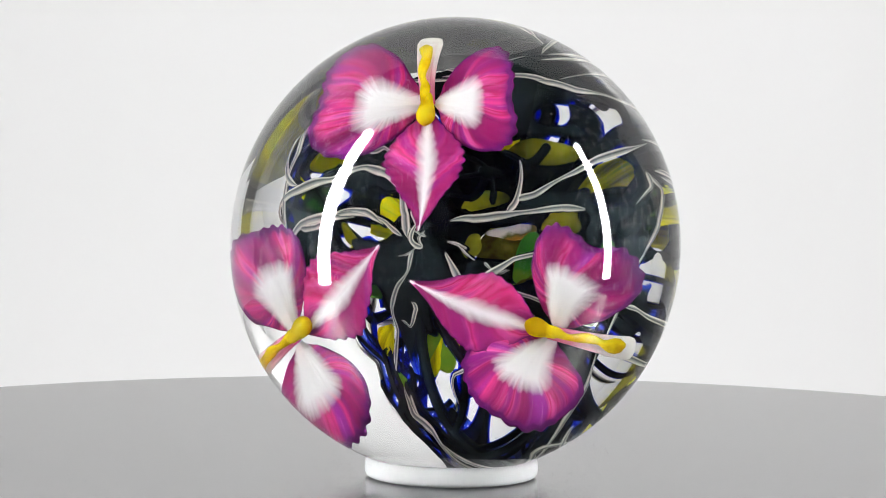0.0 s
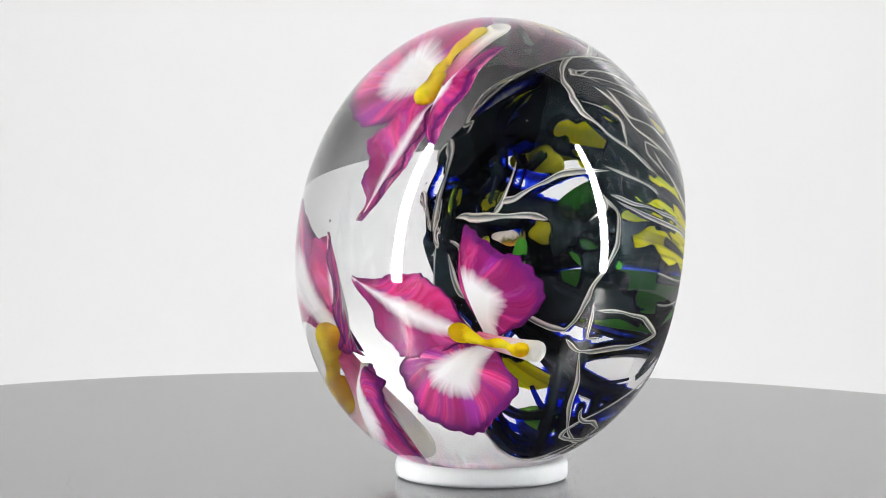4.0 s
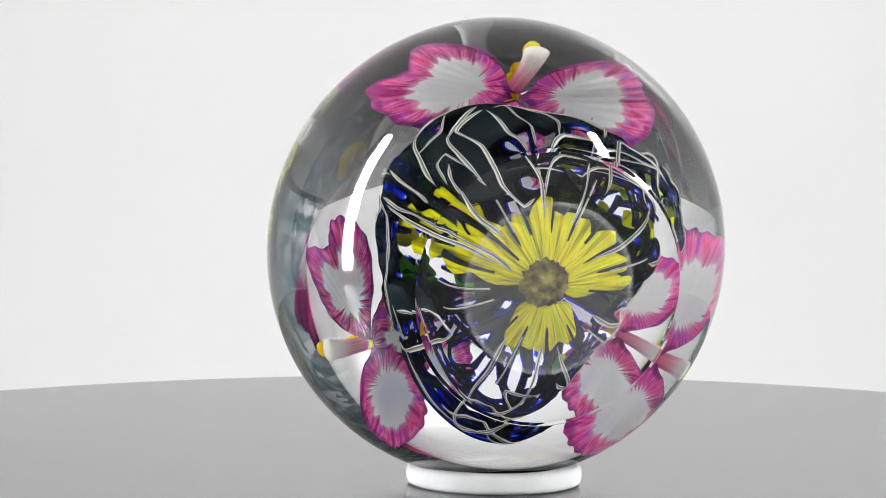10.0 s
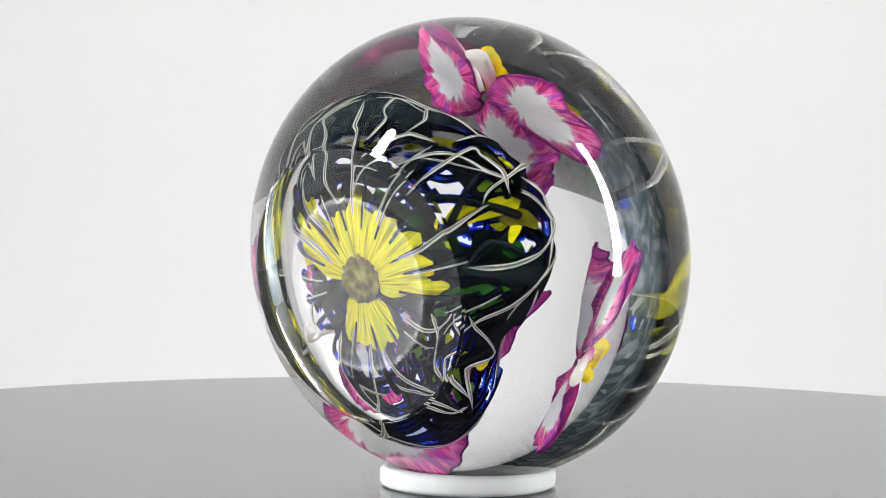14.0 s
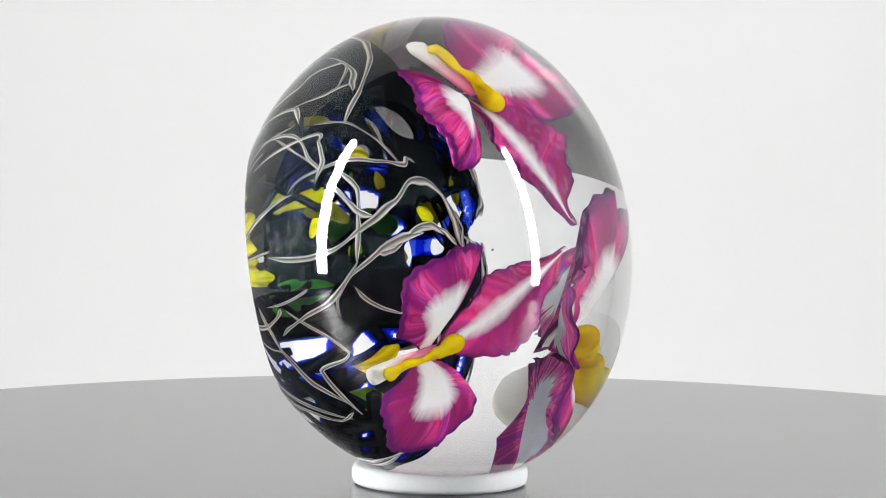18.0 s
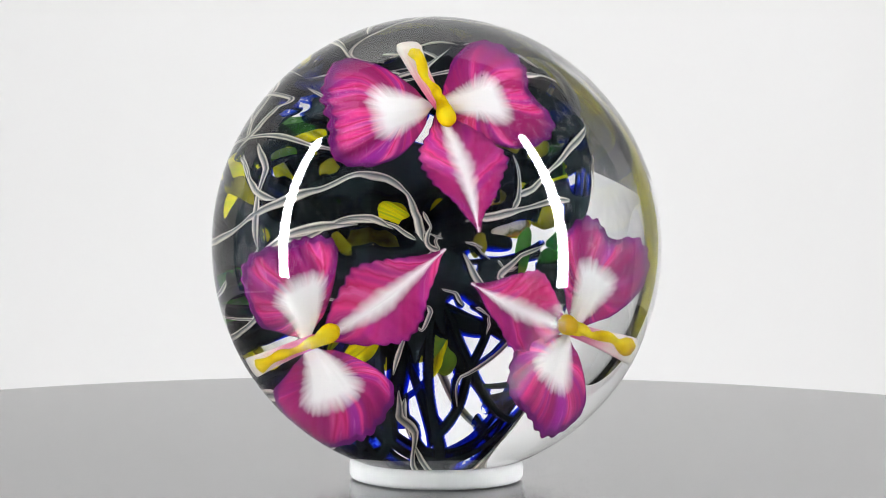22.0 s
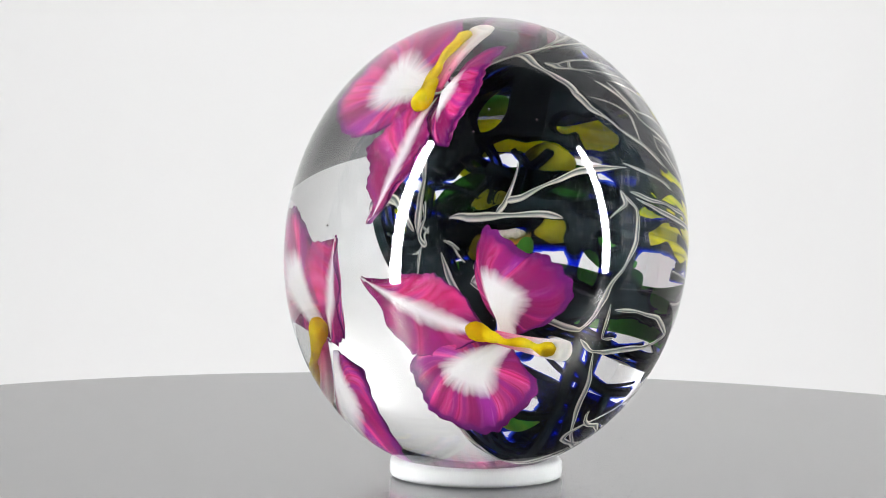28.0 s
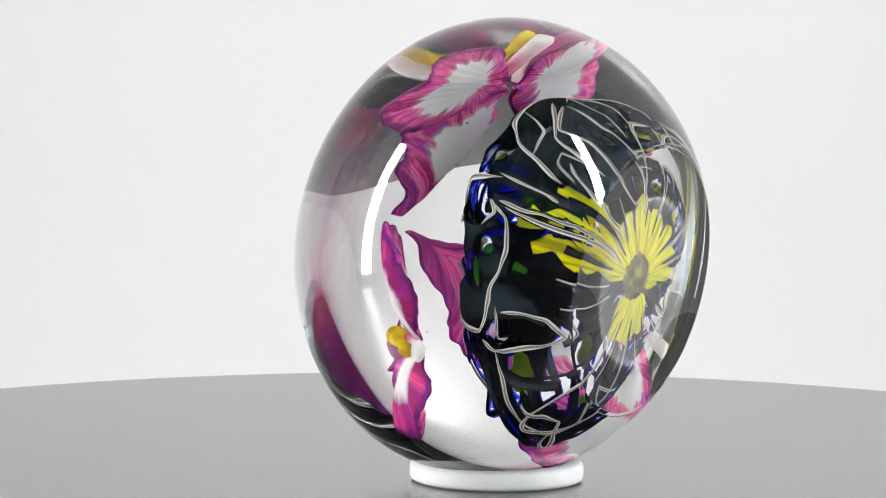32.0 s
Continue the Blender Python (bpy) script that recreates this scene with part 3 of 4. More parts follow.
def bulb_table():
    S, T = np.linspace(0, 1, NS), np.linspace(0, math.tau, NT, endpoint=False)
    ry = np.array([outline(s) for s in S])
    swell = np.interp(np.degrees(T), [a for a, _ in LOBES], [b for _, b in LOBES])
    for _ in range(3):
        swell = (np.roll(swell, 6) + swell + np.roll(swell, -6)) / 3
    f = np.clip((S - 0.14) / 0.28, 0, 1)
    f = f * f * (3 - 2 * f)
    k = 1 + (swell[None, :] - 1) * f[:, None]
    lump = np.array([[0.0006 * noise.noise((math.cos(t) * 2.2, math.sin(t) * 2.2, s * 5)) * min(1, s * 4) for t in T] for s in S])
    r = ry[:, :1] * k + lump
    P = np.stack([r * np.cos(T), np.repeat(ry[:, 1:], NT, 1), r * np.sin(T) + 0.0004], -1)
    ds = np.gradient(P, axis=0)
    dt = np.roll(P, -1, 1) - np.roll(P, 1, 1)
    N = np.cross(dt, ds)
    N /= np.linalg.norm(N, axis=-1, keepdims=True) + 1e-12
    if (N[NS // 2] * P[NS // 2])[:, [0, 2]].sum() < 0:
        N = -N
    return P, N


BULB, BULB_N = bulb_table()


def table_at(table, s, theta):
    a = max(0.0, min(0.9999, s)) * (NS - 1)
    b = (theta / math.tau % 1.0) * NT
    i, j = int(a), int(b) % NT
    u, v = a - i, b - int(b)
    m = (j + 1) % NT
    return (table[i, j] * (1 - u) + table[i + 1, j] * u) * (1 - v) + (table[i, m] * (1 - u) + table[i + 1, m] * u) * v


def normal_at(s, theta):
    return Vector(table_at(BULB_N, s, theta)).normalized()


def shell(s, theta, off=0.0):
    """A place on the web: s runs from the hub (0) to the front (1), theta round the axis."""
    p = table_at(BULB, s, theta)
    return Vector(p + table_at(BULB_N, s, theta) * off) if off else Vector(p)


def smooth_line(points, n):
    out = []
    m = len(points)
    for i in range(m - 1):
        p0, p1, p2, p3 = (np.array(points[max(0, min(m - 1, k))]) for k in (i - 1, i, i + 1, i + 2))
        for f in np.linspace(0, 1, n, endpoint=i == m - 2):
            out.append(0.5 * (2 * p1 + (p2 - p0) * f + (2 * p0 - 5 * p1 + 4 * p2 - p3) * f * f + (3 * p1 - p0 - 3 * p2 + p3) * f ** 3))
    return out


def straight_line(points, n):
    out, m = [], len(points)
    for i in range(m - 1):
        a, b = np.array(points[i]), np.array(points[i + 1])
        out += [a + (b - a) * f for f in np.linspace(0, 1, n, endpoint=i == m - 2)]
    return out


CANES, STRANDS = [], []


def cane(half, *points):
    """A pale striped cane line fused onto the web, through (s, degrees) points; half its width in millimetres."""
    CANES.append((half, [0.55 * a + 0.45 * b for a, b in zip(smooth_line(points, 7), straight_line(points, 7))]))


def strand(half, *points):
    """A dark strand of the web itself that bridges the openings."""
    STRANDS.append((half, smooth_line(points, 9)))


cane(0.30, (0.776, 127), (0.750, 128), (0.744, 134), (0.685, 139), (0.615, 142), (0.439, 145), (0.376, 150))
cane(0.32, (0.701, 173), (0.761, 169), (0.838, 164), (0.888, 166), (0.920, 178))
cane(0.45, (0.970, 62), (0.925, 34), (0.860, 24), (0.765, 20), (0.680, 17))
cane(0.36, (0.853, 25), (0.828, 33), (0.791, 50))
cane(0.36, (0.833, 31), (0.794, 30), (0.718, 32), (0.644, 33), (0.504, 34))
cane(0.28, (0.919, 137), (0.948, 152), (0.938, 187), (0.948, 208), (0.973, 153))
cane(0.30, (0.922, 204), (0.885, 226), (0.824, 229), (0.782, 234), (0.750, 244), (0.667, 249))
cane(0.25, (0.840, 246), (0.838, 252), (0.794, 251), (0.785, 244))
cane(0.42, (0.654, 254), (0.611, 258), (0.599, 264), (0.511, 269), (0.454, 276), (0.390, 285), (0.414, 291), (0.453, 295), (0.456, 300))
cane(0.40, (0.979, 297), (0.940, 297), (0.902, 299), (0.878, 304))
cane(0.25, (0.897, 254), (0.907, 269), (0.883, 276))
cane(0.22, (0.586, 63), (0.471, 56), (0.458, 49), (0.450, 44))
cane(0.25, (0.501, 150), (0.542, 157), (0.594, 164))
cane(0.24, (0.484, 146), (0.419, 133), (0.351, 116))
cane(0.24, (0.734, 135), (0.651, 129), (0.566, 123), (0.470, 120))
cane(0.45, (0.288, 172), (0.429, 175), (0.534, 171), (0.631, 164), (0.710, 156), (0.770, 142), (0.819, 135), (0.874, 134), (0.920, 149), (0.935, 181))
cane(0.36, (0.631, 176), (0.684, 176), (0.766, 168), (0.833, 163), (0.880, 168))
cane(0.25, (0.265, 86), (0.299, 85), (0.302, 100))
cane(0.25, (0.349, 86), (0.434, 88), (0.475, 84), (0.541, 82), (0.566, 84), (0.540, 99))
cane(0.36, (0.289, 110), (0.366, 116), (0.422, 123), (0.449, 137), (0.479, 145))
cane(0.36, (0.494, 151), (0.539, 155), (0.573, 161), (0.628, 163))
cane(0.45, (0.307, 212), (0.370, 204), (0.459, 194), (0.524, 184), (0.642, 175), (0.805, 168))
cane(0.22, (0.258, 197), (0.380, 190), (0.415, 186))
cane(0.25, (0.542, 187), (0.583, 196), (0.691, 212))
cane(0.40, (0.209, 199), (0.249, 210), (0.306, 224), (0.389, 238), (0.476, 244))
cane(0.36, (0.263, 259), (0.352, 255), (0.448, 252), (0.479, 247))
cane(0.28, (0.581, 264), (0.620, 259), (0.650, 257))
cane(0.30, (0.599, 62), (0.619, 78), (0.596, 102), (0.556, 123))
cane(0.36, (0.616, 68), (0.585, 57), (0.514, 48), (0.421, 43), (0.355, 41))
cane(0.36, (0.542, 72), (0.465, 62), (0.436, 56), (0.366, 55), (0.276, 57))
cane(0.34, (0.522, 26), (0.504, 22), (0.547, 17))
cane(0.36, (0.509, 25), (0.469, 21), (0.459, 11), (0.478, 1), (0.511, -9), (0.526, -19), (0.562, -29), (0.631, -29), (0.748, -31), (0.866, -40), (0.818, -13), (0.745, -2))
cane(0.32, (0.494, 26), (0.413, 26), (0.324, 27), (0.250, 28))
cane(0.42, (0.550, 327), (0.505, 323), (0.461, 324), (0.369, 325), (0.276, 329), (0.334, 338), (0.406, 341), (0.479, 342))
cane(0.36, (0.505, 323), (0.491, 312), (0.489, 299), (0.463, 288), (0.432, 281), (0.366, 278), (0.289, 284), (0.290, 267))
cane(0.36, (0.569, 265), (0.491, 276), (0.440, 281))
cane(0.22, (0.720, 322), (0.753, 304), (0.738, 275), (0.676, 275))
cane(0.22, (0.323, 44), (0.386, 47), (0.396, 52), (0.334, 54))
cane(0.38, (0.503, 72), (0.440, 60), (0.364, 65), (0.255, 64), (0.180, 71), (0.193, 80))
cane(0.36, (0.503, 74), (0.401, 77), (0.366, 80), (0.254, 85), (0.135, 86))
cane(0.40, (0.362, 50), (0.312, 46), (0.204, 43), (0.133, 46))
cane(0.34, (0.515, 35), (0.384, 34), (0.343, 34))
cane(0.38, (0.474, 25), (0.391, 23), (0.205, 24), (0.099, 23))
cane(0.40, (0.190, 87), (0.355, 94), (0.432, 102), (0.432, 115))
cane(0.32, (0.417, 115), (0.241, 113), (0.129, 113))
cane(0.36, (0.255, 125), (0.478, 127), (0.479, 132), (0.489, 141), (0.463, 150))
cane(0.40, (0.100, 153), (0.189, 156), (0.316, 152), (0.394, 151))
cane(0.45, (0.114, 213), (0.194, 213), (0.294, 202), (0.315, 196))
cane(0.38, (0.130, 304), (0.240, 300), (0.445, 294), (0.482, 287), (0.324, 275), (0.206, 272), (0.131, 269))
cane(0.40, (0.135, 256), (0.234, 253), (0.474, 250))
cane(0.30, (0.494, 344), (0.491, 329), (0.461, 330))
cane(0.34, (0.314, 28), (0.211, 27), (0.124, 28), (0.058, 22))
cane(0.30, (0.581, 101), (0.579, 95), (0.580, 86), (0.522, 77))
cane(0.30, (0.426, 100), (0.506, 101), (0.576, 95))
cane(0.36, (0.529, 146), (0.586, 154), (0.579, 166), (0.561, 178))
cane(0.36, (0.561, 178), (0.489, 191), (0.490, 202))
cane(0.34, (0.331, 197), (0.495, 221), (0.421, 231), (0.497, 248))

# short curls of thin pale cane near the trunk, added to imitate squiggly glints
curl_random = random.Random(17)
for k in range(6):
    s0, d0 = curl_random.uniform(0.80, 0.95), curl_random.choice((158, 175, 195, 285, 310, 335)) + curl_random.uniform(-9, 9)
    lean, side = curl_random.uniform(-0.5, 0.5), curl_random.choice((-1, 1))
    cane(curl_random.uniform(0.11, 0.19), *[(s0 + 0.016 * j, d0 + 5 * math.sin(0.9 * j + lean) * side + 5 * lean * j) for j in range(5)])

strand(1.1, (0.55, 326), (0.55, 312), (0.54, 298), (0.53, 284), (0.53, 268), (0.53, 254), (0.54, 242))
strand(1.3, (0.30, 300), (0.42, 306), (0.56, 318), (0.70, 320))
strand(1.2, (0.28, 285), (0.40, 278), (0.55, 274), (0.72, 262), (0.90, 250))
strand(1.2, (0.28, 255), (0.40, 262), (0.55, 258), (0.66, 240))
strand(1.4, (0.26, 330), (0.38, 338), (0.50, 345), (0.66, 350))
strand(1.2, (0.28, 240), (0.36, 234), (0.46, 222), (0.56, 208), (0.70, 205))
strand(1.1, (0.40, 240), (0.40, 262), (0.42, 285), (0.42, 306))
strand(1.0, (0.30, 210), (0.42, 205), (0.52, 196), (0.66, 188))
strand(0.9, (0.28, 150), (0.36, 142), (0.46, 136))
strand(0.9, (0.28, 135), (0.36, 146), (0.46, 158))
strand(0.9, (0.28, 172), (0.36, 164), (0.45, 172))

strand(0.9, (0.789, 134), (0.868, 81), (0.836, 50))
strand(0.9, (0.889, 132), (0.915, 64), (0.871, 57))
strand(0.9, (0.800, 89), (0.846, 60), (0.879, 41))
strand(0.9, (0.795, 72), (0.785, 47), (0.730, 47))
strand(1.0, (0.49, 326), (0.50, 307), (0.489, 291), (0.47, 280), (0.46, 268), (0.47, 255))
strand(1.3, (0.205, 204), (0.278, 232), (0.376, 244), (0.465, 251), (0.527, 252))
strand(1.2, (0.449, 257), (0.545, 252), (0.624, 254))
strand(1.0, (0.875, 262), (0.847, 270), (0.770, 279), (0.693, 285), (0.523, 298))
strand(1.0, (0.875, 310), (0.828, 300), (0.755, 282), (0.670, 276), (0.593, 270))

# openings in the web: s, angle in degrees, half length and half width in millimetres, slant
HOLES = []
HOLES += [(0.450, 156, 6.0, 2.0, 78), (0.645, 146, 2.9, 1.4, 115), (0.330, 166, 6.5, 1.1, 87), (0.664, 55, 1.7, 1.3, 38), (0.749, 356, 4.7, 2.2, 94), (0.481, 258, 6.5, 2.0, 95), (0.605, 268, 4.5, 1.8, 97), (0.583, 281, 5.3, 1.6, 96), (0.894, 157, 1.4, 1.3, 117), (0.796, 175, 2.6, 1.2, 101), (0.754, 268, 3.4, 2.7, 62), (0.701, 241, 3.0, 2.2, 122), (0.800, 56, 2.8, 0.8, 31)]
HOLES += [(0.417, 106, 3.7, 1.4, 42), (0.672, 122, 3.4, 1.1, 29), (0.365, 132, 4.2, 1.5, 33), (0.434, 158, 4.3, 3.0, 51), (0.891, 91, 2.0, 1.7, 10), (0.519, 222, 2.0, 1.4, 68)]
HOLES += [(0.721, 100, 3.8, 2.3, 140), (0.836, 154, 1.8, 1.4, 80)]
HOLES += [(0.906, 67, 3.8, 1.1, 16), (0.939, 106, 3.3, 1.1, 164), (0.586, 47, 2.7, 2.6, 20), (0.568, 318, 2.9, 2.2, 176), (0.511, 292, 2.6, 2.1, 39), (0.640, 283, 3.0, 1.7, 167), (0.380, 285, 4.5, 1.8, 47), (0.629, 319, 3.8, 2.2, 2)]
HOLES += [(0.609, 23, 3.0, 2.0, 78), (0.705, 41, 4.8, 1.1, 62), (0.492, 60, 2.0, 1.3, 2), (0.405, 316, 3.7, 2.7, 73), (0.383, 295, 3.7, 1.1, 62), (0.501, 281, 2.2, 1.7, 83), (0.440, 272, 3.7, 1.7, 11), (0.586, 356, 2.8, 1.2, 4), (0.323, 317, 2.4, 1.6, 13)]
HOLES += [(0.422, 105, 6.5, 2.5, 27), (0.473, 129, 2.3, 1.2, 49), (0.531, 163, 2.9, 1.7, 171), (0.297, 128, 3.7, 1.7, 41), (0.334, 164, 3.6, 2.2, 74), (0.184, 183, 4.5, 1.6, 93), (0.448, 232, 4.8, 3.0, 175), (0.604, 224, 5.0, 2.8, 26), (0.389, 250, 4.8, 1.8, 117), (0.386, 265, 6.0, 0.8, 166), (0.522, 262, 2.9, 2.6, 46), (0.466, 164, 2.9, 2.5, 180)]
HOLES += [(0.379, 132, 3.6, 0.1, 86), (0.441, 142, 3.1, 1.4, 68), (0.321, 135, 3.1, 1.7, 74), (0.417, 148, 3.6, 0.1, 86), (0.414, 161, 3.5, 1.7, 59), (0.356, 81, 3.9, 1.7, 13), (0.444, 103, 2.2, 1.7, 47), (0.432, 114, 2.6, 1.3, 36), (0.290, 106, 3.3, 2.2, 79), (0.325, 306, 6.5, 3.6, 96), (0.316, 283, 5.0, 2.3, 83), (0.265, 269, 4.0, 1.7, 94), (0.473, 258, 5.1, 1.7, 120), (0.289, 225, 3.2, 1.9, 155), (0.247, 181, 6.5, 1.4, 84)]
HOLES += [(0.396, 129, 3.1, 3.0, 54), (0.369, 163, 3.1, 1.5, 72), (0.454, 187, 2.4, 1.0, 71), (0.430, 241, 6.5, 3.8, 71), (0.352, 259, 4.6, 2.8, 82), (0.417, 256, 2.5, 1.1, 107), (0.205, 252, 3.3, 2.2, 48)]


# the open lattice round the lower and the far side
HOLES += [(0.370, 128, 3.7, 0.8, 87), (0.409, 141, 3.3, 1.1, 57), (0.346, 130, 3.6, 1.7, 73), (0.314, 137, 3.9, 1.7, 64), (0.429, 160, 3.7, 1.6, 66), (0.589, 163, 3.1, 1.1, 87), (0.216, 164, 1.3, 1.0, 66), (0.244, 243, 3.6, 1.4, 87), (0.365, 295, 4.5, 1.0, 84), (0.606, 292, 2.6, 0.8, 115), (0.345, 287, 4.2, 1.4, 86)]
HOLES += [(0.613, 285, 1.8, 1.0, 114), (0.278, 270, 3.7, 0.9, 92), (0.385, 261, 4.5, 1.7, 107), (0.266, 313, 4.5, 2.2, 128), (0.640, 306, 2.5, 1.3, 2), (0.215, 186, 2.0, 1.0, 92), (0.481, 113, 1.8, 1.0, 67), (0.440, 118, 2.0, 1.2, 56)]
HOLES += [(0.394, 357, 2.4, 1.2, 159), (0.343, 360, 3.2, 1.9, 154), (0.776, 347, 2.3, 1.0, 32), (0.420, 313, 4.5, 2.4, 101), (0.685, 299, 3.2, 1.5, 121), (0.224, 311, 3.4, 1.9, 125), (0.772, 277, 1.8, 1.3, 92), (0.395, 298, 4.3, 0.8, 101), (0.736, 275, 4.5, 0.8, 125), (0.393, 293, 4.5, 1.6, 121), (0.657, 280, 3.3, 1.1, 96), (0.385, 269, 2.2, 1.1, 129)]
HOLES += [(0.379, 284, 3.2, 1.3, 115), (0.618, 273, 1.4, 1.0, 106), (0.409, 87, 2.4, 1.2, 35), (0.429, 1, 1.9, 1.0, 170), (0.941, 308, 1.1, 1.0, 105), (0.390, 10, 2.3, 1.7, 124), (0.422, 319, 4.5, 1.5, 82), (0.751, 295, 1.9, 1.4, 133), (0.270, 336, 3.7, 1.7, 96), (0.854, 285, 1.8, 1.1, 144)]
HOLES += [(0.350, 131, 3.4, 3.0, 72), (0.870, 79, 2.7, 1.4, 153), (0.441, 111, 2.2, 1.7, 28), (0.405, 158, 2.7, 2.6, 102), (0.501, 160, 2.2, 1.1, 80), (0.430, 170, 1.9, 1.3, 69), (0.874, 177, 2.3, 1.1, 95), (0.480, 171, 1.7, 1.1, 7), (0.236, 231, 3.8, 2.3, 138), (0.774, 272, 2.2, 1.1, 2)]
HOLES += [(0.641, 155, 1.7, 1.2, 77), (0.391, 157, 1.8, 1.0, 103), (0.721, 166, 2.7, 0.8, 104), (0.613, 238, 2.7, 1.1, 76), (0.439, 231, 3.0, 0.8, 76), (0.281, 230, 4.5, 0.8, 72), (0.691, 264, 3.1, 1.6, 52), (0.241, 243, 3.3, 1.1, 82), (0.593, 258, 2.7, 0.8, 67)]
HOLES += [(0.254, 147, 1.7, 1.0, 66), (0.641, 157, 1.4, 1.1, 86), (0.721, 166, 2.5, 1.0, 104), (0.585, 233, 3.1, 1.5, 96), (0.519, 254, 3.5, 0.8, 77), (0.415, 252, 4.5, 0.8, 84), (0.623, 246, 1.9, 1.0, 83)]
HOLES += [(0.655, 271, 1.8, 1.3, 76)]
HOLES += [(0.430, 232, 3.1, 2.8, 153), (0.594, 320, 1.4, 1.1, 161), (0.599, 223, 2.4, 1.6, 29), (0.381, 261, 2.7, 1.1, 136), (0.526, 261, 2.4, 2.0, 85), (0.613, 292, 1.8, 1.0, 148), (0.526, 163, 3.9, 1.1, 171), (0.496, 128, 1.7, 1.1, 58)]
HOLES += [(0.696, 273, 3.2, 1.5, 123), (0.539, 9, 1.3, 1.2, 111), (0.429, 12, 1.3, 1.1, 169), (0.708, 29, 3.4, 0.9, 74), (0.860, 150, 2.8, 0.8, 142), (0.420, 311, 2.8, 1.9, 72)]
HOLES += [(0.594, 228, 1.3, 1.0, 27), (0.401, 295, 2.5, 1.1, 64), (0.474, 279, 2.0, 1.5, 37), (0.429, 265, 3.8, 0.8, 170), (0.439, 263, 3.3, 0.8, 138), (0.893, 61, 2.8, 0.8, 26)]
HOLES += [(0.573, 313, 2.7, 1.9, 12), (0.631, 290, 1.3, 1.0, 151), (0.509, 287, 1.2, 1.0, 57), (0.406, 292, 3.0, 1.0, 61)]
HOLES += [(0.649, 268, 3.6, 2.1, 91), (0.223, 276, 2.1, 1.3, 98), (0.630, 277, 3.3, 1.1, 93), (0.526, 286, 2.5, 1.1, 119), (0.365, 290, 3.0, 0.8, 86), (0.565, 137, 2.8, 1.4, 103), (0.275, 131, 3.0, 1.2, 65), (0.504, 156, 2.1, 1.0, 50)]
HOLES += [(0.478, 288, 2.6, 0.9, 110), (0.685, 266, 2.6, 0.9, 82), (0.269, 244, 4.5, 0.8, 68), (0.665, 302, 3.5, 1.9, 104), (0.398, 315, 4.5, 1.6, 108), (0.662, 288, 2.6, 1.3, 103), (0.364, 303, 4.0, 1.0, 113), (0.546, 263, 1.5, 1.0, 85)]
HOLES += [(0.32, d, 5.6, w, 90 + sl) for d, w, sl in ((-3, 0.72, 4), (7, 0.85, -5), (17, 0.75, 6), (29, 0.9, -3), (40, 0.75, 5))]
# wide clear windows, front and back
HOLES += [(0.519, 135, 2.2, 1.4, 76), (0.832, 354, 6.0, 1.4, 102), (0.218, 2, 5.0, 1.2, 91), (0.847, 278, 3.2, 2.0, 97), (0.739, 290, 3.8, 2.8, 106), (0.257, 315, 4.4, 2.5, 115), (0.658, 269, 2.4, 2.2, 96), (0.253, 291, 2.7, 1.6, 93), (0.589, 285, 3.7, 2.2, 114), (0.380, 295, 4.0, 1.8, 113), (0.519, 259, 3.2, 1.7, 114), (0.643, 242, 4.9, 2.8, 69), (0.396, 231, 5.0, 2.6, 67), (0.662, 263, 4.1, 2.0, 53)]
HOLES += [(0.292, 246, 5.0, 1.9, 83), (0.573, 285, 2.8, 2.6, 112), (0.419, 332, 6.0, 2.0, 92), (0.415, 314, 4.8, 2.0, 93), (0.651, 150, 2.6, 1.6, 111), (0.384, 153, 4.7, 2.2, 94), (0.712, 164, 3.4, 1.2, 110), (0.315, 165, 3.2, 1.2, 75), (0.971, 7, 6.0, 1.7, 89), (0.403, 2, 2.1, 1.7, 106), (0.705, 270, 4.1, 2.3, 125), (0.419, 311, 3.6, 1.5, 150), (0.620, 309, 3.1, 2.3, 139), (0.419, 223, 2.3, 1.2, 13)]
HOLES += [(0.550, 295, 3.3, 2.5, 112), (0.434, 236, 2.3, 1.4, 50), (0.917, 96, 5.1, 1.5, 170), (0.450, 171, 1.7, 1.2, 68), (0.805, 66, 3.8, 1.6, 12), (0.419, 159, 1.6, 1.2, 109), (0.508, 165, 2.4, 1.4, 0), (0.716, 6, 3.0, 2.1, 26), (0.442, 228, 4.7, 2.6, 174), (0.616, 323, 2.8, 1.5, 167), (0.400, 245, 4.9, 1.5, 115), (0.573, 315, 2.3, 1.2, 121), (0.376, 258, 4.5, 1.2, 132), (0.554, 311, 2.1, 1.2, 115)]
HOLES += [(0.512, 256, 3.3, 2.2, 138), (0.627, 300, 2.4, 1.8, 129), (0.600, 222, 4.0, 2.1, 37), (0.728, 317, 3.5, 1.2, 132), (0.608, 27, 2.9, 1.8, 62), (0.863, 44, 4.8, 1.4, 68), (0.388, 273, 4.1, 2.5, 4), (0.535, 254, 3.0, 2.1, 73), (0.488, 292, 2.1, 1.6, 101), (0.678, 267, 2.2, 1.2, 6)]
HOLES += [(0.315, 133, 5.5, 3.0, 67), (0.400, 144, 3.0, 1.8, 85), (0.249, 153, 3.0, 1.6, 42), (0.365, 17, 2.5, 1.1, 177), (0.303, 295, 2.8, 1.7, 72), (0.681, 283, 2.4, 1.4, 150)]
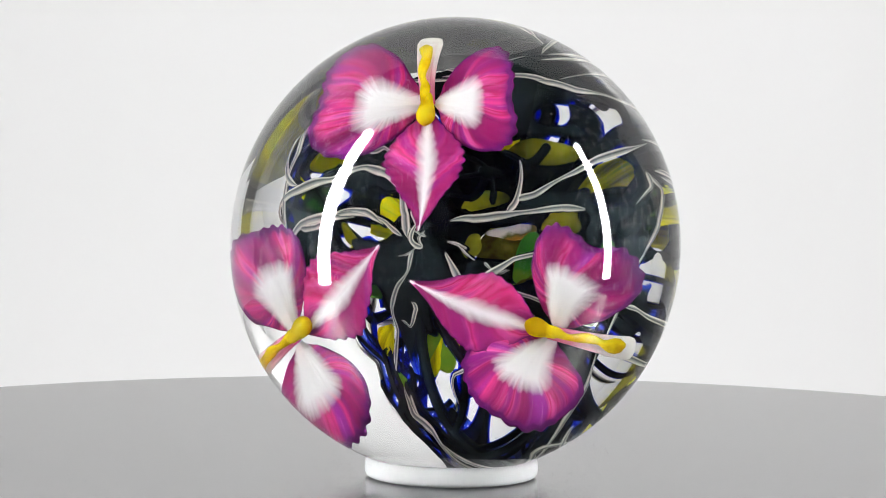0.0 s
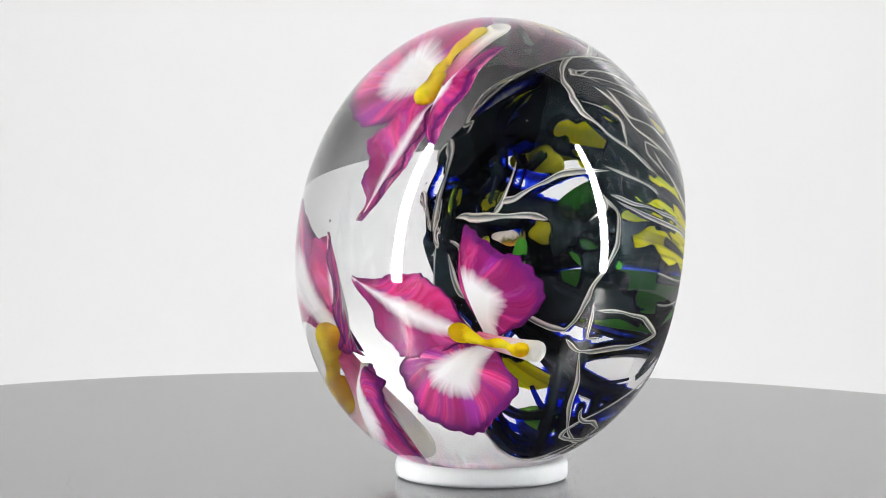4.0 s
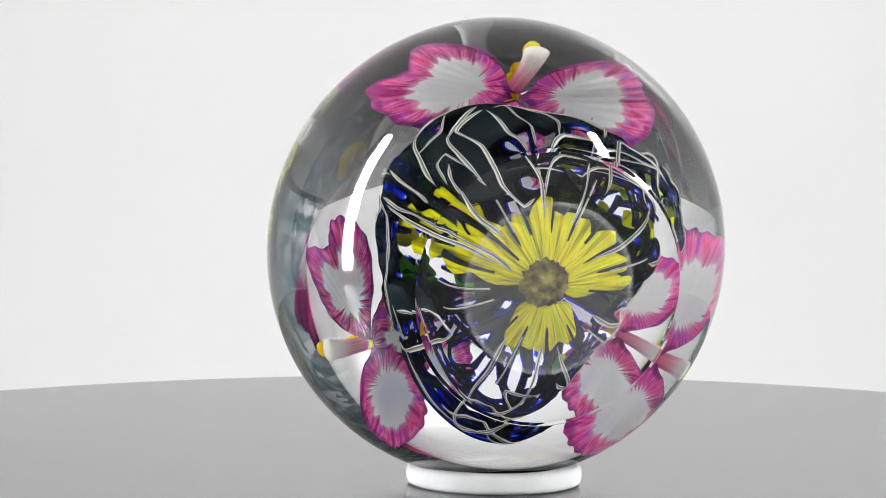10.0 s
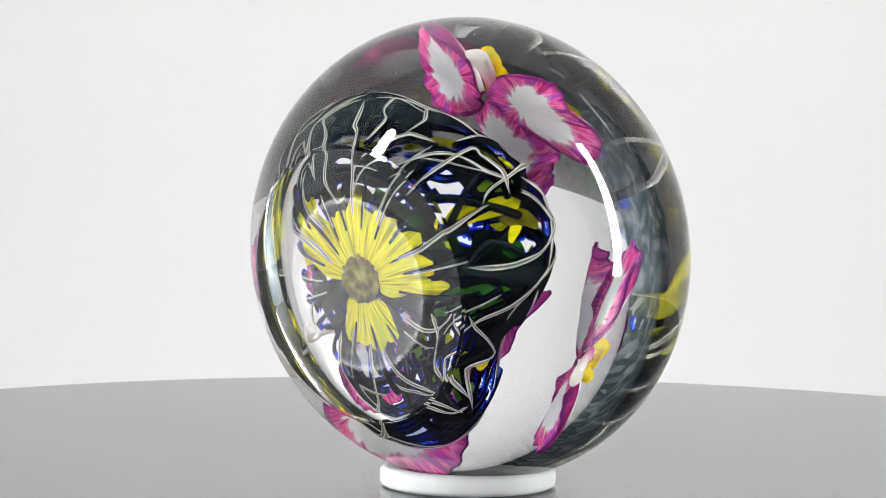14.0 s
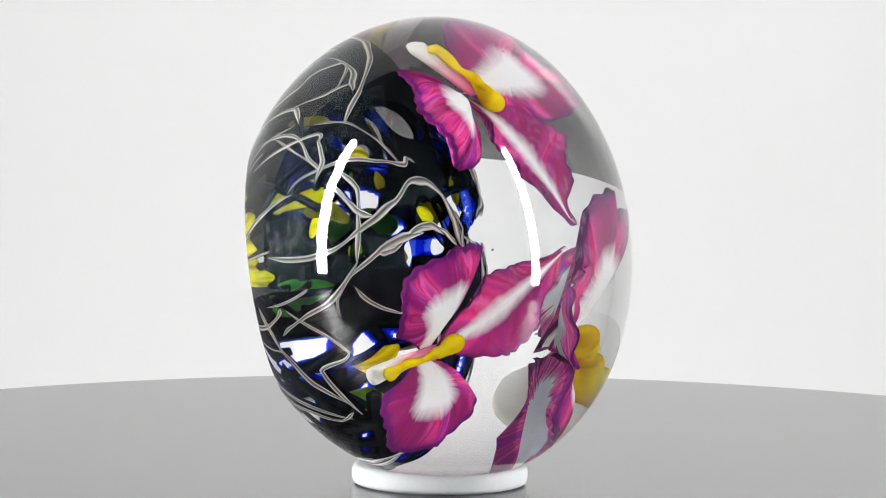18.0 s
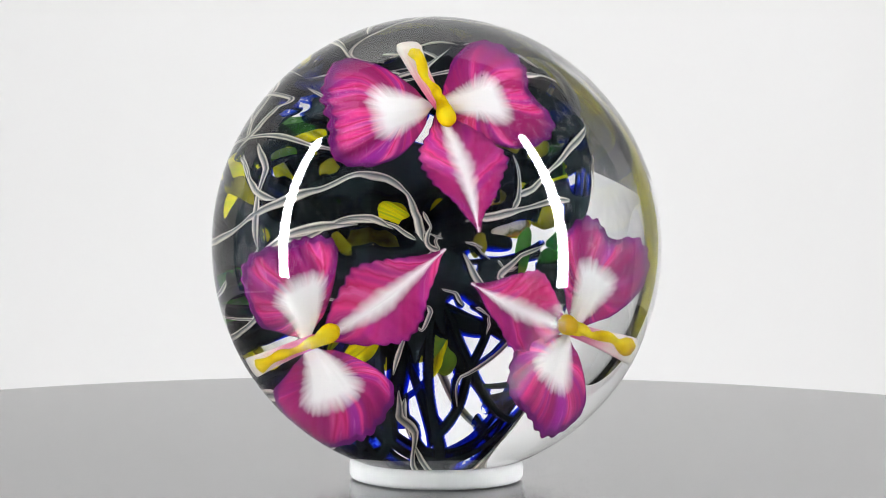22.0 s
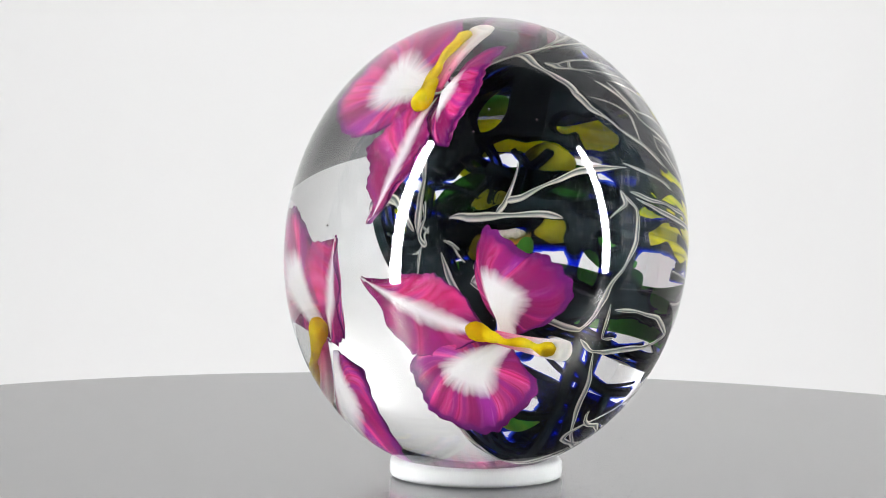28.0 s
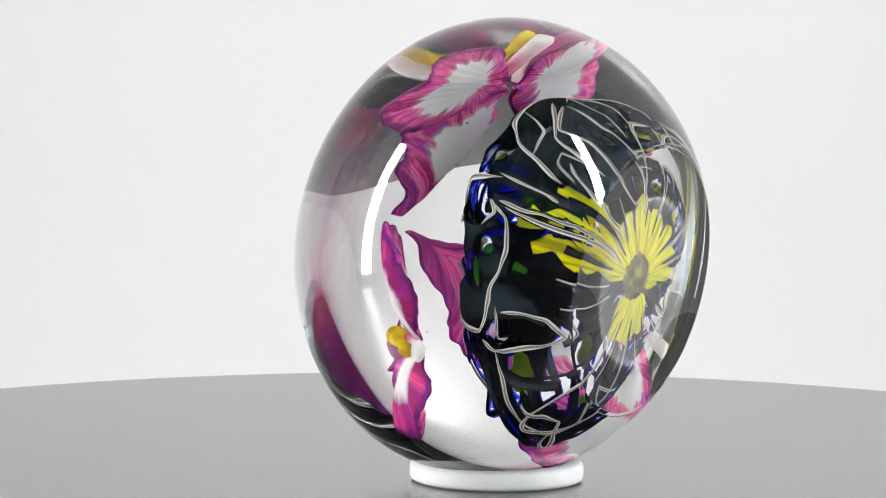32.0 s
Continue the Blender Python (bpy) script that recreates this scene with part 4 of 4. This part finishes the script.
HOLES += [(0.276, 274, 2.8, 1.9, 110), (0.639, 265, 2.6, 1.8, 62), (0.261, 258, 3.6, 1.8, 99), (0.581, 250, 3.0, 1.8, 83), (0.403, 278, 3.0, 1.9, 98), (0.477, 297, 3.0, 1.3, 104), (0.431, 165, 4.2, 2.4, 76), (0.415, 191, 3.0, 2.2, 71), (0.500, 241, 3.0, 1.4, 28)]
HOLES += [(0.376, 155, 5.0, 3.0, 62)]
# openings closed by a coloured leaf of glass
PANES = []
PANES += [(*p, "yellow") for p in ((0.875, 153, 1.8, 1.5, 140), (0.616, 137, 2.2, 1.2, 150), (0.569, 175, 1.2, 1.0, 157), (0.755, 265, 2.6, 0.7, 72), (0.454, 162, 2.4, 0.9, 150), (0.369, 24, 4.4, 1.0, 108), (0.228, 183, 3.0, 1.2, 88),)]
PANES += [(*p, "olive") for p in ((0.492, 160, 3.3, 1.2, 68), (0.755, 180, 1.6, 1.0, 5), (0.705, 144, 1.2, 1.0, 173), (0.743, 48, 3.8, 1.7, 43), (0.894, 48, 3.0, 1.0, 58), (0.925, 349, 2.1, 1.3, 174), (0.473, 110, 4.3, 1.1, 38), (0.681, 124, 3.3, 1.0, 18), (0.724, 12, 2.5, 1.9, 73),)]
PANES += [(*p, "green") for p in ((0.790, 352, 4.4, 1.4, 2), (0.770, 266, 2.3, 1.9, 113),)]
PANES += [(*p, "amber") for p in ((0.840, 9, 3.2, 1.0, 88),)]
HOLES += [p[:5] for p in PANES]
PANES += [(0.400, 170, 4.2, 3.0, 60, "film"), (0.450, 352, 2.8, 2.4, 0, "film")]
lattice = random.Random(21)
HOLES += [(0.70, 222, 3.6, 3.0, 20), (0.75, 318, 3.4, 2.8, 30), (0.62, 300, 3.0, 2.4, 90), (0.66, 250, 3.0, 2.4, 90)]
for first, last, rows_s, size in ((192, 300, (0.26, 0.34, 0.42), 1.15), (300, 352, (0.26, 0.34), 1.15)):
    for n_row, row_s in enumerate(rows_s):
        deg = first + (n_row % 2) * 7
        while deg < last:
            HOLES.append((row_s + lattice.uniform(-0.012, 0.012), deg, size * lattice.uniform(1.7, 2.3), size * lattice.uniform(1.4, 1.8), lattice.uniform(0, 180)))
            deg += size * lattice.uniform(10, 13)


def opening(S, T):
    """How far each place lies from the nearest opening's rim, in units of the opening; below 0 inside one."""
    radius = np.array([outline(s)[0] for s in S])
    step = np.array([math.dist(outline(s - 0.005), outline(s + 0.005)) / 0.01 for s in S])
    best = np.full((len(S), len(T)), 9.0)
    wob = np.array([[noise.noise((math.cos(t) * 9, math.sin(t) * 9, s * 22)) for t in T] for s in S])
    for s0, deg, a, b, slant in HOLES:
        if b < 0.7:
            continue
        du = (np.mod(T[None, :] - radians(deg) + math.pi, math.tau) - math.pi) * radius[:, None] * 1000
        dv = ((S - s0) * step * 1000)[:, None] + 0 * du
        c, n = math.cos(radians(slant)), math.sin(radians(slant))
        p, q = (du * c + dv * n) / (a * 1.15), (-du * n + dv * c) / (b * 1.15)
        d = (np.abs(p) ** 2.4 + np.abs(q) ** 2.4) ** (1 / 2.4)
        best = np.minimum(best, (d - 1) * b)
    best = np.minimum(best, 1.5)
    for _ in range(2):
        for axis, reach in ((0, 2), (1, 1)):
            pad = [(reach, reach) if k == axis else (0, 0) for k in (0, 1)]
            wide = np.pad(best, pad, mode="edge")
            best = sum(np.take(wide, range(k, k + best.shape[axis]), axis) for k in range(2 * reach + 1)) / (2 * reach + 1)
    best = best + 0.10 * wob
    x, z = radius[:, None] * 1000 * np.cos(T)[None, :], radius[:, None] * 1000 * np.sin(T)[None, :]
    h = (np.cumsum(step) * (S[1] - S[0]) * 1000)[:, None]
    lo, hi = T.min() - 0.3, T.max() + 0.3
    for half, way in [(0.40 + 0.5 * w, p) for w, p in CANES] + [(0.72 * w, p) for w, p in STRANDS]:
        for (s0, d0), (s1, d1) in zip(way[:-1], way[1:]):
            t0 = lo + (radians(d0) - lo) % math.tau
            t1 = t0 + radians((d1 - d0 + 180) % 360 - 180)
            if t0 > hi or not S[0] <= s0 <= S[-1]:
                continue
            r0, h0 = np.interp(s0, S, radius) * 1000, np.interp(s0, S, h[:, 0])
            r1, h1 = np.interp(s1, S, radius) * 1000, np.interp(s1, S, h[:, 0])
            A = (r0 * math.cos(t0), r0 * math.sin(t0), h0 * 0.775)
            E = (r1 * math.cos(t1) - A[0], r1 * math.sin(t1) - A[1], h1 * 0.775 - A[2])
            px, pz, ph = x - A[0], z - A[1], h * 0.775 - A[2]
            k = np.clip((px * E[0] + pz * E[1] + ph * E[2]) / (E[0] ** 2 + E[1] ** 2 + E[2] ** 2 + 1e-9), 0, 1)
            d = np.sqrt((px - k * E[0]) ** 2 + (pz - k * E[1]) ** 2 + (ph - k * E[2]) ** 2)
            best = np.maximum(best, half - d)
    return best


def web(parent, s_from, s_to, t_from, t_to, name, seed):
    """One melted sheet of dark glass between two angles, pierced by the openings."""
    ns, nt = int((s_to - s_from) * 310), int((t_to - t_from) * 1.75)
    S, T = np.linspace(s_from, s_to, ns), np.radians(np.linspace(t_from, t_to, nt))
    extra = 12
    step = T[1] - T[0]
    gap = opening(S, np.concatenate([T[0] - step * np.arange(extra, 0, -1), T, T[-1] + step * np.arange(1, extra + 1)]))[:, extra:-extra]
    # ragged inner rim towards the hub
    rag = np.array([0.25 + 0.05 * noise.noise((math.cos(t) * 3, math.sin(t) * 3, 5.0)) + 0.10 * max(0.0, math.cos(t - radians(318)) - 0.6) / 0.4 + 0.07 * max(0.0, math.cos(t - radians(215)) - 0.8) / 0.2 for t in T])
    gap = np.minimum(gap, (S[:, None] - rag[None, :]) * 75)
    # draw the ring of corners next to a rim onto the rim itself
    gs, gt = np.gradient(gap)
    flat = gs * gs + gt * gt + 1e-6
    pull = np.clip(-gap / flat, -0.6, 0.6) * (np.abs(gap) < np.sqrt(flat) * 0.75)
    Sg = S[:, None] + pull * gs * (S[1] - S[0])
    Tg = T[None, :] + pull * gt * (T[1] - T[0])
    keep = gap > -0.25 * np.sqrt(flat)
    bm = bmesh.new()
    uv = bm.loops.layers.uv.new("UVMap")
    top, low = {}, {}
    for i in range(ns - 1):
        for j in range(nt - 1):
            cell = ((i, j), (i, j + 1), (i + 1, j + 1), (i + 1, j))
            if not all(keep[c] for c in cell):
                continue
            for c in cell:
                if c not in top:
                    half = 0.00015 + 0.00070 * min(1.0, max(0.0, gap[c]) / 1.0) ** 0.5
                    top[c] = bm.verts.new(shell(Sg[c], Tg[c], half))
                    low[c] = bm.verts.new(shell(Sg[c], Tg[c], -half))
            for side, order in ((top, cell), (low, cell[::-1])):
                f = bm.faces.new([side[c] for c in order])
                for lp, c in zip(f.loops, order):
                    lp[uv].uv = (0.5, 1.0 - min(1.0, max(0.0, gap[c]) / 0.8))
    # drop crumbs
    seen = set()
    for f in list(bm.faces):
        if f in seen:
            continue
        group, todo = {f}, [f]
        while todo:
            for e in todo.pop().edges:
                for g in e.link_faces:
                    if g not in group:
                        group.add(g)
                        todo.append(g)
        seen |= group
        if len(group) < 180:
            bmesh.ops.delete(bm, geom=list(group), context="FACES")
    part(name, bm, DARK, parent)


def build_web():
    rnd = random.Random(4)
    bm = bmesh.new()
    knot = [Vector((0.0003, y, 0.0006)) for y in (0.0262, 0.0268, 0.0276, 0.0281, 0.0283)]
    tube(bm, knot, [0.0030, 0.0038, 0.0042, 0.0038, 0.0029], 56, normal=(1, 0, 0))
    for v in bm.verts:
        k = 1 + 0.22 * noise.noise(v.co * 1300) + 0.12 * noise.noise(v.co * 3100)
        v.co.x *= k
        v.co.z *= k
    hub = part("vine_web", bm, OLIVE, paperweight, "web of black glass vines gathered in an olive knot")
    for k in range(6):
        web(hub, 0.16, 0.995, k * 60 - 0.4, k * 60 + 60.4, "web_sheet", k)
    count = 19
    at = [math.tau * (k + rnd.uniform(-0.25, 0.25)) / count for k in range(count)]
    for k, th in enumerate(at):
        ss = np.linspace(rnd.uniform(0.05, 0.11), rnd.uniform(0.29, 0.36), 22)
        ph, amp = rnd.uniform(0, 6.28), rnd.uniform(0.02, 0.06)
        ths = [th + amp * math.sin(ph + 9 * s) for s in ss]
        wide = rnd.uniform(0.0003, 0.0009)
        rad = [0.00016 + wide * min(1, s / 0.30) ** 2 for s in ss]
        bm = bmesh.new()
        uv = bm.loops.layers.uv.new("UVMap")
        tube(bm, [shell(s, t) for s, t in zip(ss, ths)], rad, 12, 0.6, [normal_at(s, t) for s, t in zip(ss, ths)], uv, 30.0)
        part("spoke", bm, DARK, hub)
        if k % 3 == 0:
            bm = bmesh.new()
            uv = bm.loops.layers.uv.new("UVMap")
            tube(bm, [shell(s, t + 0.6 * r / max(0.004, outline(s)[0]), 0.0005) for s, t, r in zip(ss[4:], ths[4:], rad[4:])], [0.00016] * 18, 8, 0.5, [normal_at(s, t) for s, t in zip(ss[4:], ths[4:])], uv, -40.0)
            part("cane_line", bm, VEIN, hub)
    # yellow petals round the knot, under the spokes
    for k in range(26):
        th = math.tau * (k + rnd.uniform(-0.3, 0.3)) / 26
        if math.cos(th - radians(332)) > 0.86 or math.cos(th - radians(210)) > 0.90:
            continue
        low = math.sin(th) < -0.35
        reach = rnd.uniform(0.14, 0.17) if low else (rnd.uniform(0.34, 0.42) if math.cos(th - radians(25)) > 0.88 else rnd.uniform(0.16, 0.21))
        ss = np.linspace(0.015, reach, 16)
        bm = bmesh.new()
        wide = 0.0024 if low else (0.0013 if reach > 0.35 else 0.0021)
        tube(bm, [shell(s, th + 0.05 * math.sin(40 * s + k), -0.0006 - 0.0005 * (k % 2)) for s in ss],
             [0.0007 + wide * math.sin(math.pi * min(1.0, 0.12 + 0.84 * (j / 15) ** 0.75)) ** 0.8 for j in range(16)], 12, 0.28, [normal_at(s, th) for s in ss])
        part("yellow_petal", bm, YELLOW, hub)
        if k % 3:
            bm = bmesh.new()
            uv = bm.loops.layers.uv.new("UVMap")
            tube(bm, [shell(s, th + 0.05 * math.sin(40 * s + k), -0.0022 - 0.0005 * (k % 2)) for s in ss],
                 [0.0006 + wide * 0.95 * math.sin(math.pi * min(1.0, 0.12 + 0.84 * (j / 15) ** 0.75)) ** 0.8 for j in range(16)], 12, 0.22, [normal_at(s, th) for s in ss], uv, 30.0)
            part("strand", bm, DARK, hub)
    for k in range(12):
        th = radians(rnd.uniform(20, 210)) if k < 8 else radians(rnd.uniform(210, 380))
        s0 = rnd.uniform(0.26, 0.55)
        ss = np.linspace(s0, s0 + rnd.uniform(0.10, 0.22), 10)
        bm = bmesh.new()
        tube(bm, [shell(s, th + 0.3 * (s - s0), -0.0020) for s in ss], [0.0004 + 0.0015 * math.sin(math.pi * j / 9) for j in range(10)], 12, 0.3, [normal_at(s, th) for s in ss])
        part("leaf", bm, GREEN if k % 4 else YELLOW, hub)
    tints = {"yellow": YELLOW, "olive": LEAF, "green": GREEN, "amber": AMBER, "film": FILM}
    for s0, deg, a, b, slant, tint in PANES:
        r0, step = max(0.006, outline(s0)[0]), math.dist(outline(s0 - 0.005), outline(s0 + 0.005)) / 0.01
        deep = rnd.uniform(0.0008, 0.0013) + (0.0008 if tint == "film" else 0.0)
        c, n = math.cos(radians(slant)), math.sin(radians(slant))
        bm = bmesh.new()
        layers = []
        for lift in (1, -1):
            rows = []
            for q in np.linspace(0.04, 1.0, 7):
                row = []
                for f in np.linspace(0, math.tau, 29)[:-1]:
                    wave = 1.2 + 0.14 * math.sin(3 * f + deg) + 0.08 * math.sin(5 * f + 2 * deg)
                    p, w = q * a * wave * math.cos(f) * 0.001, q * b * wave * math.sin(f) * 0.001
                    row.append(shell(min(0.99, s0 + (p * n + w * c) / step), radians(deg) + (p * c - w * n) / r0, -deep + lift * 0.0003 * (1 - q * q) ** 0.5))
                rows.append(row)
            layers += rows if lift > 0 else rows[::-1]
        grid(bm, layers, close_v=True)
        bmesh.ops.recalc_face_normals(bm, faces=bm.faces)
        part("leaf", bm, tints[tint], hub)
    for t0, t1, s0, s1 in ((100, 166, 0.20, 0.26), (22, 56, 0.32, 0.44)):
        bm = bmesh.new()
        S, T = np.linspace(s0, s1, 26), np.radians(np.linspace(t0, t1, 30))
        grid(bm, [[shell(s + 0.02 * math.sin(5 * t), t, -0.0016) for t in T] for s in S])
        grid(bm, [[shell(s + 0.02 * math.sin(5 * t), t, -0.0020) for t in T] for s in S])
        part("green_film", bm, FILM, hub, "thin dark green glass layer")
    for k in range(17):
        th = math.tau * (k + rnd.uniform(-0.35, 0.35)) / 17
        ss = np.linspace(0.05, rnd.uniform(0.26, 0.36), 14)
        ph, thick = rnd.uniform(0, 6.28), rnd.uniform(0.0008, 0.0015)
        bm = bmesh.new()
        uv = bm.loops.layers.uv.new("UVMap")
        tube(bm, [shell(s, th + 0.10 * math.sin(14 * s + ph), -0.0026) for s in ss], [0.0004 + thick * math.sin(math.pi * (0.1 + 0.85 * j / 13)) for j in range(14)], 10, 0.4, [normal_at(s, th) for s in ss], uv, 30.0)
        part("strand", bm, DARK, hub)
    # loose cobalt strands inside the bulb, seen through the openings
    for k in range(9):
        th = radians(rnd.uniform(120, 310))
        thick = rnd.uniform(0.0004, 0.0007)
        s0, turn = rnd.uniform(0.2, 0.4), rnd.uniform(-0.8, 0.8)
        ss = np.linspace(s0, s0 + rnd.uniform(0.25, 0.45), 18)
        bm = bmesh.new()
        uv = bm.loops.layers.uv.new("UVMap")
        tube(bm, [shell(s, th + turn * (s - s0) * 2, -0.0014) for s in ss], [thick * (0.6 + 0.4 * math.sin(math.pi * j / 17)) for j in range(18)], 10, 0.7, [normal_at(s, th) for s in ss], uv, 30.0)
        part("strand", bm, BLUE if k % 3 else DARK, hub)
    return hub


WEB = build_web()
line_random = random.Random(12)
for half, way in CANES:
    ph = line_random.uniform(0, 6.28)
    bm = bmesh.new()
    uv = bm.loops.layers.uv.new("UVMap")
    n = len(way)
    places = [(p[0] + 0.0010 * math.sin(k * 0.9 + ph), radians(p[1] + 0.30 * math.sin(k * 0.7 + ph))) for k, p in enumerate(way)]
    rad = [half * (0.00138 if p[0] > 0.56 else 0.00104) * (0.80 + 0.26 * math.sin(k * 0.37 + ph) + 0.07 * math.sin(k * 0.9 + 2 * ph)) * min(1.0, 0.15 + 0.3 * min(k, n - 1 - k)) for k, p in enumerate(way)]
    tube(bm, [shell(s, t, 0.00088) for s, t in places], rad, 10, 0.32, [normal_at(s, t) for s, t in places], uv, -40.0)
    part("cane_line", bm, VEIN, WEB)

# ---- air bubbles caught in the glass ----
def bubbles():
    m, nt, b = material("air_bubble")
    b.inputs["Roughness"].default_value = 0.0
    b.inputs["IOR"].default_value = 0.65
    b.inputs["Transmission Weight"].default_value = 1.0
    rnd = random.Random(8)
    for k in range(18):
        bm = bmesh.new()
        a, r = rnd.uniform(0, math.tau), rnd.uniform(0.012, 0.025)
        p = (r * math.cos(a), rnd.uniform(-0.012, 0.014), r * math.sin(a))
        bmesh.ops.create_icosphere(bm, subdivisions=2, radius=rnd.choice((0.00010, 0.00013, 0.00016)), matrix=Matrix.Translation(p))
        part("air_bubble", bm, m, paperweight)


bubbles()

# ---- turning ----
PERIOD = 24.815


def motions():
    tilt = Matrix.Rotation(radians(0.15), 4, "Y") @ Matrix.Rotation(radians(-8.68), 4, "X")
    for thing, high, lean, off in ((paperweight, 0.04098, tilt, 0.00564), (RING_THING, -0.0005, None, 0.00564), (TABLE_THING, -0.0005, None, 0.0)):
        rows = []
        for k in range(65):
            t = k * 0.5
            turn = -360.0 * t / PERIOD
            a = radians(117.2 + turn)
            m = pose(off * math.cos(a), off * math.sin(a), high, 0, 0, (-17.8 if off else 0.0) + turn)
            rows.append((t, m @ lean if lean is not None else m))
        walk(thing, rows)


motions()
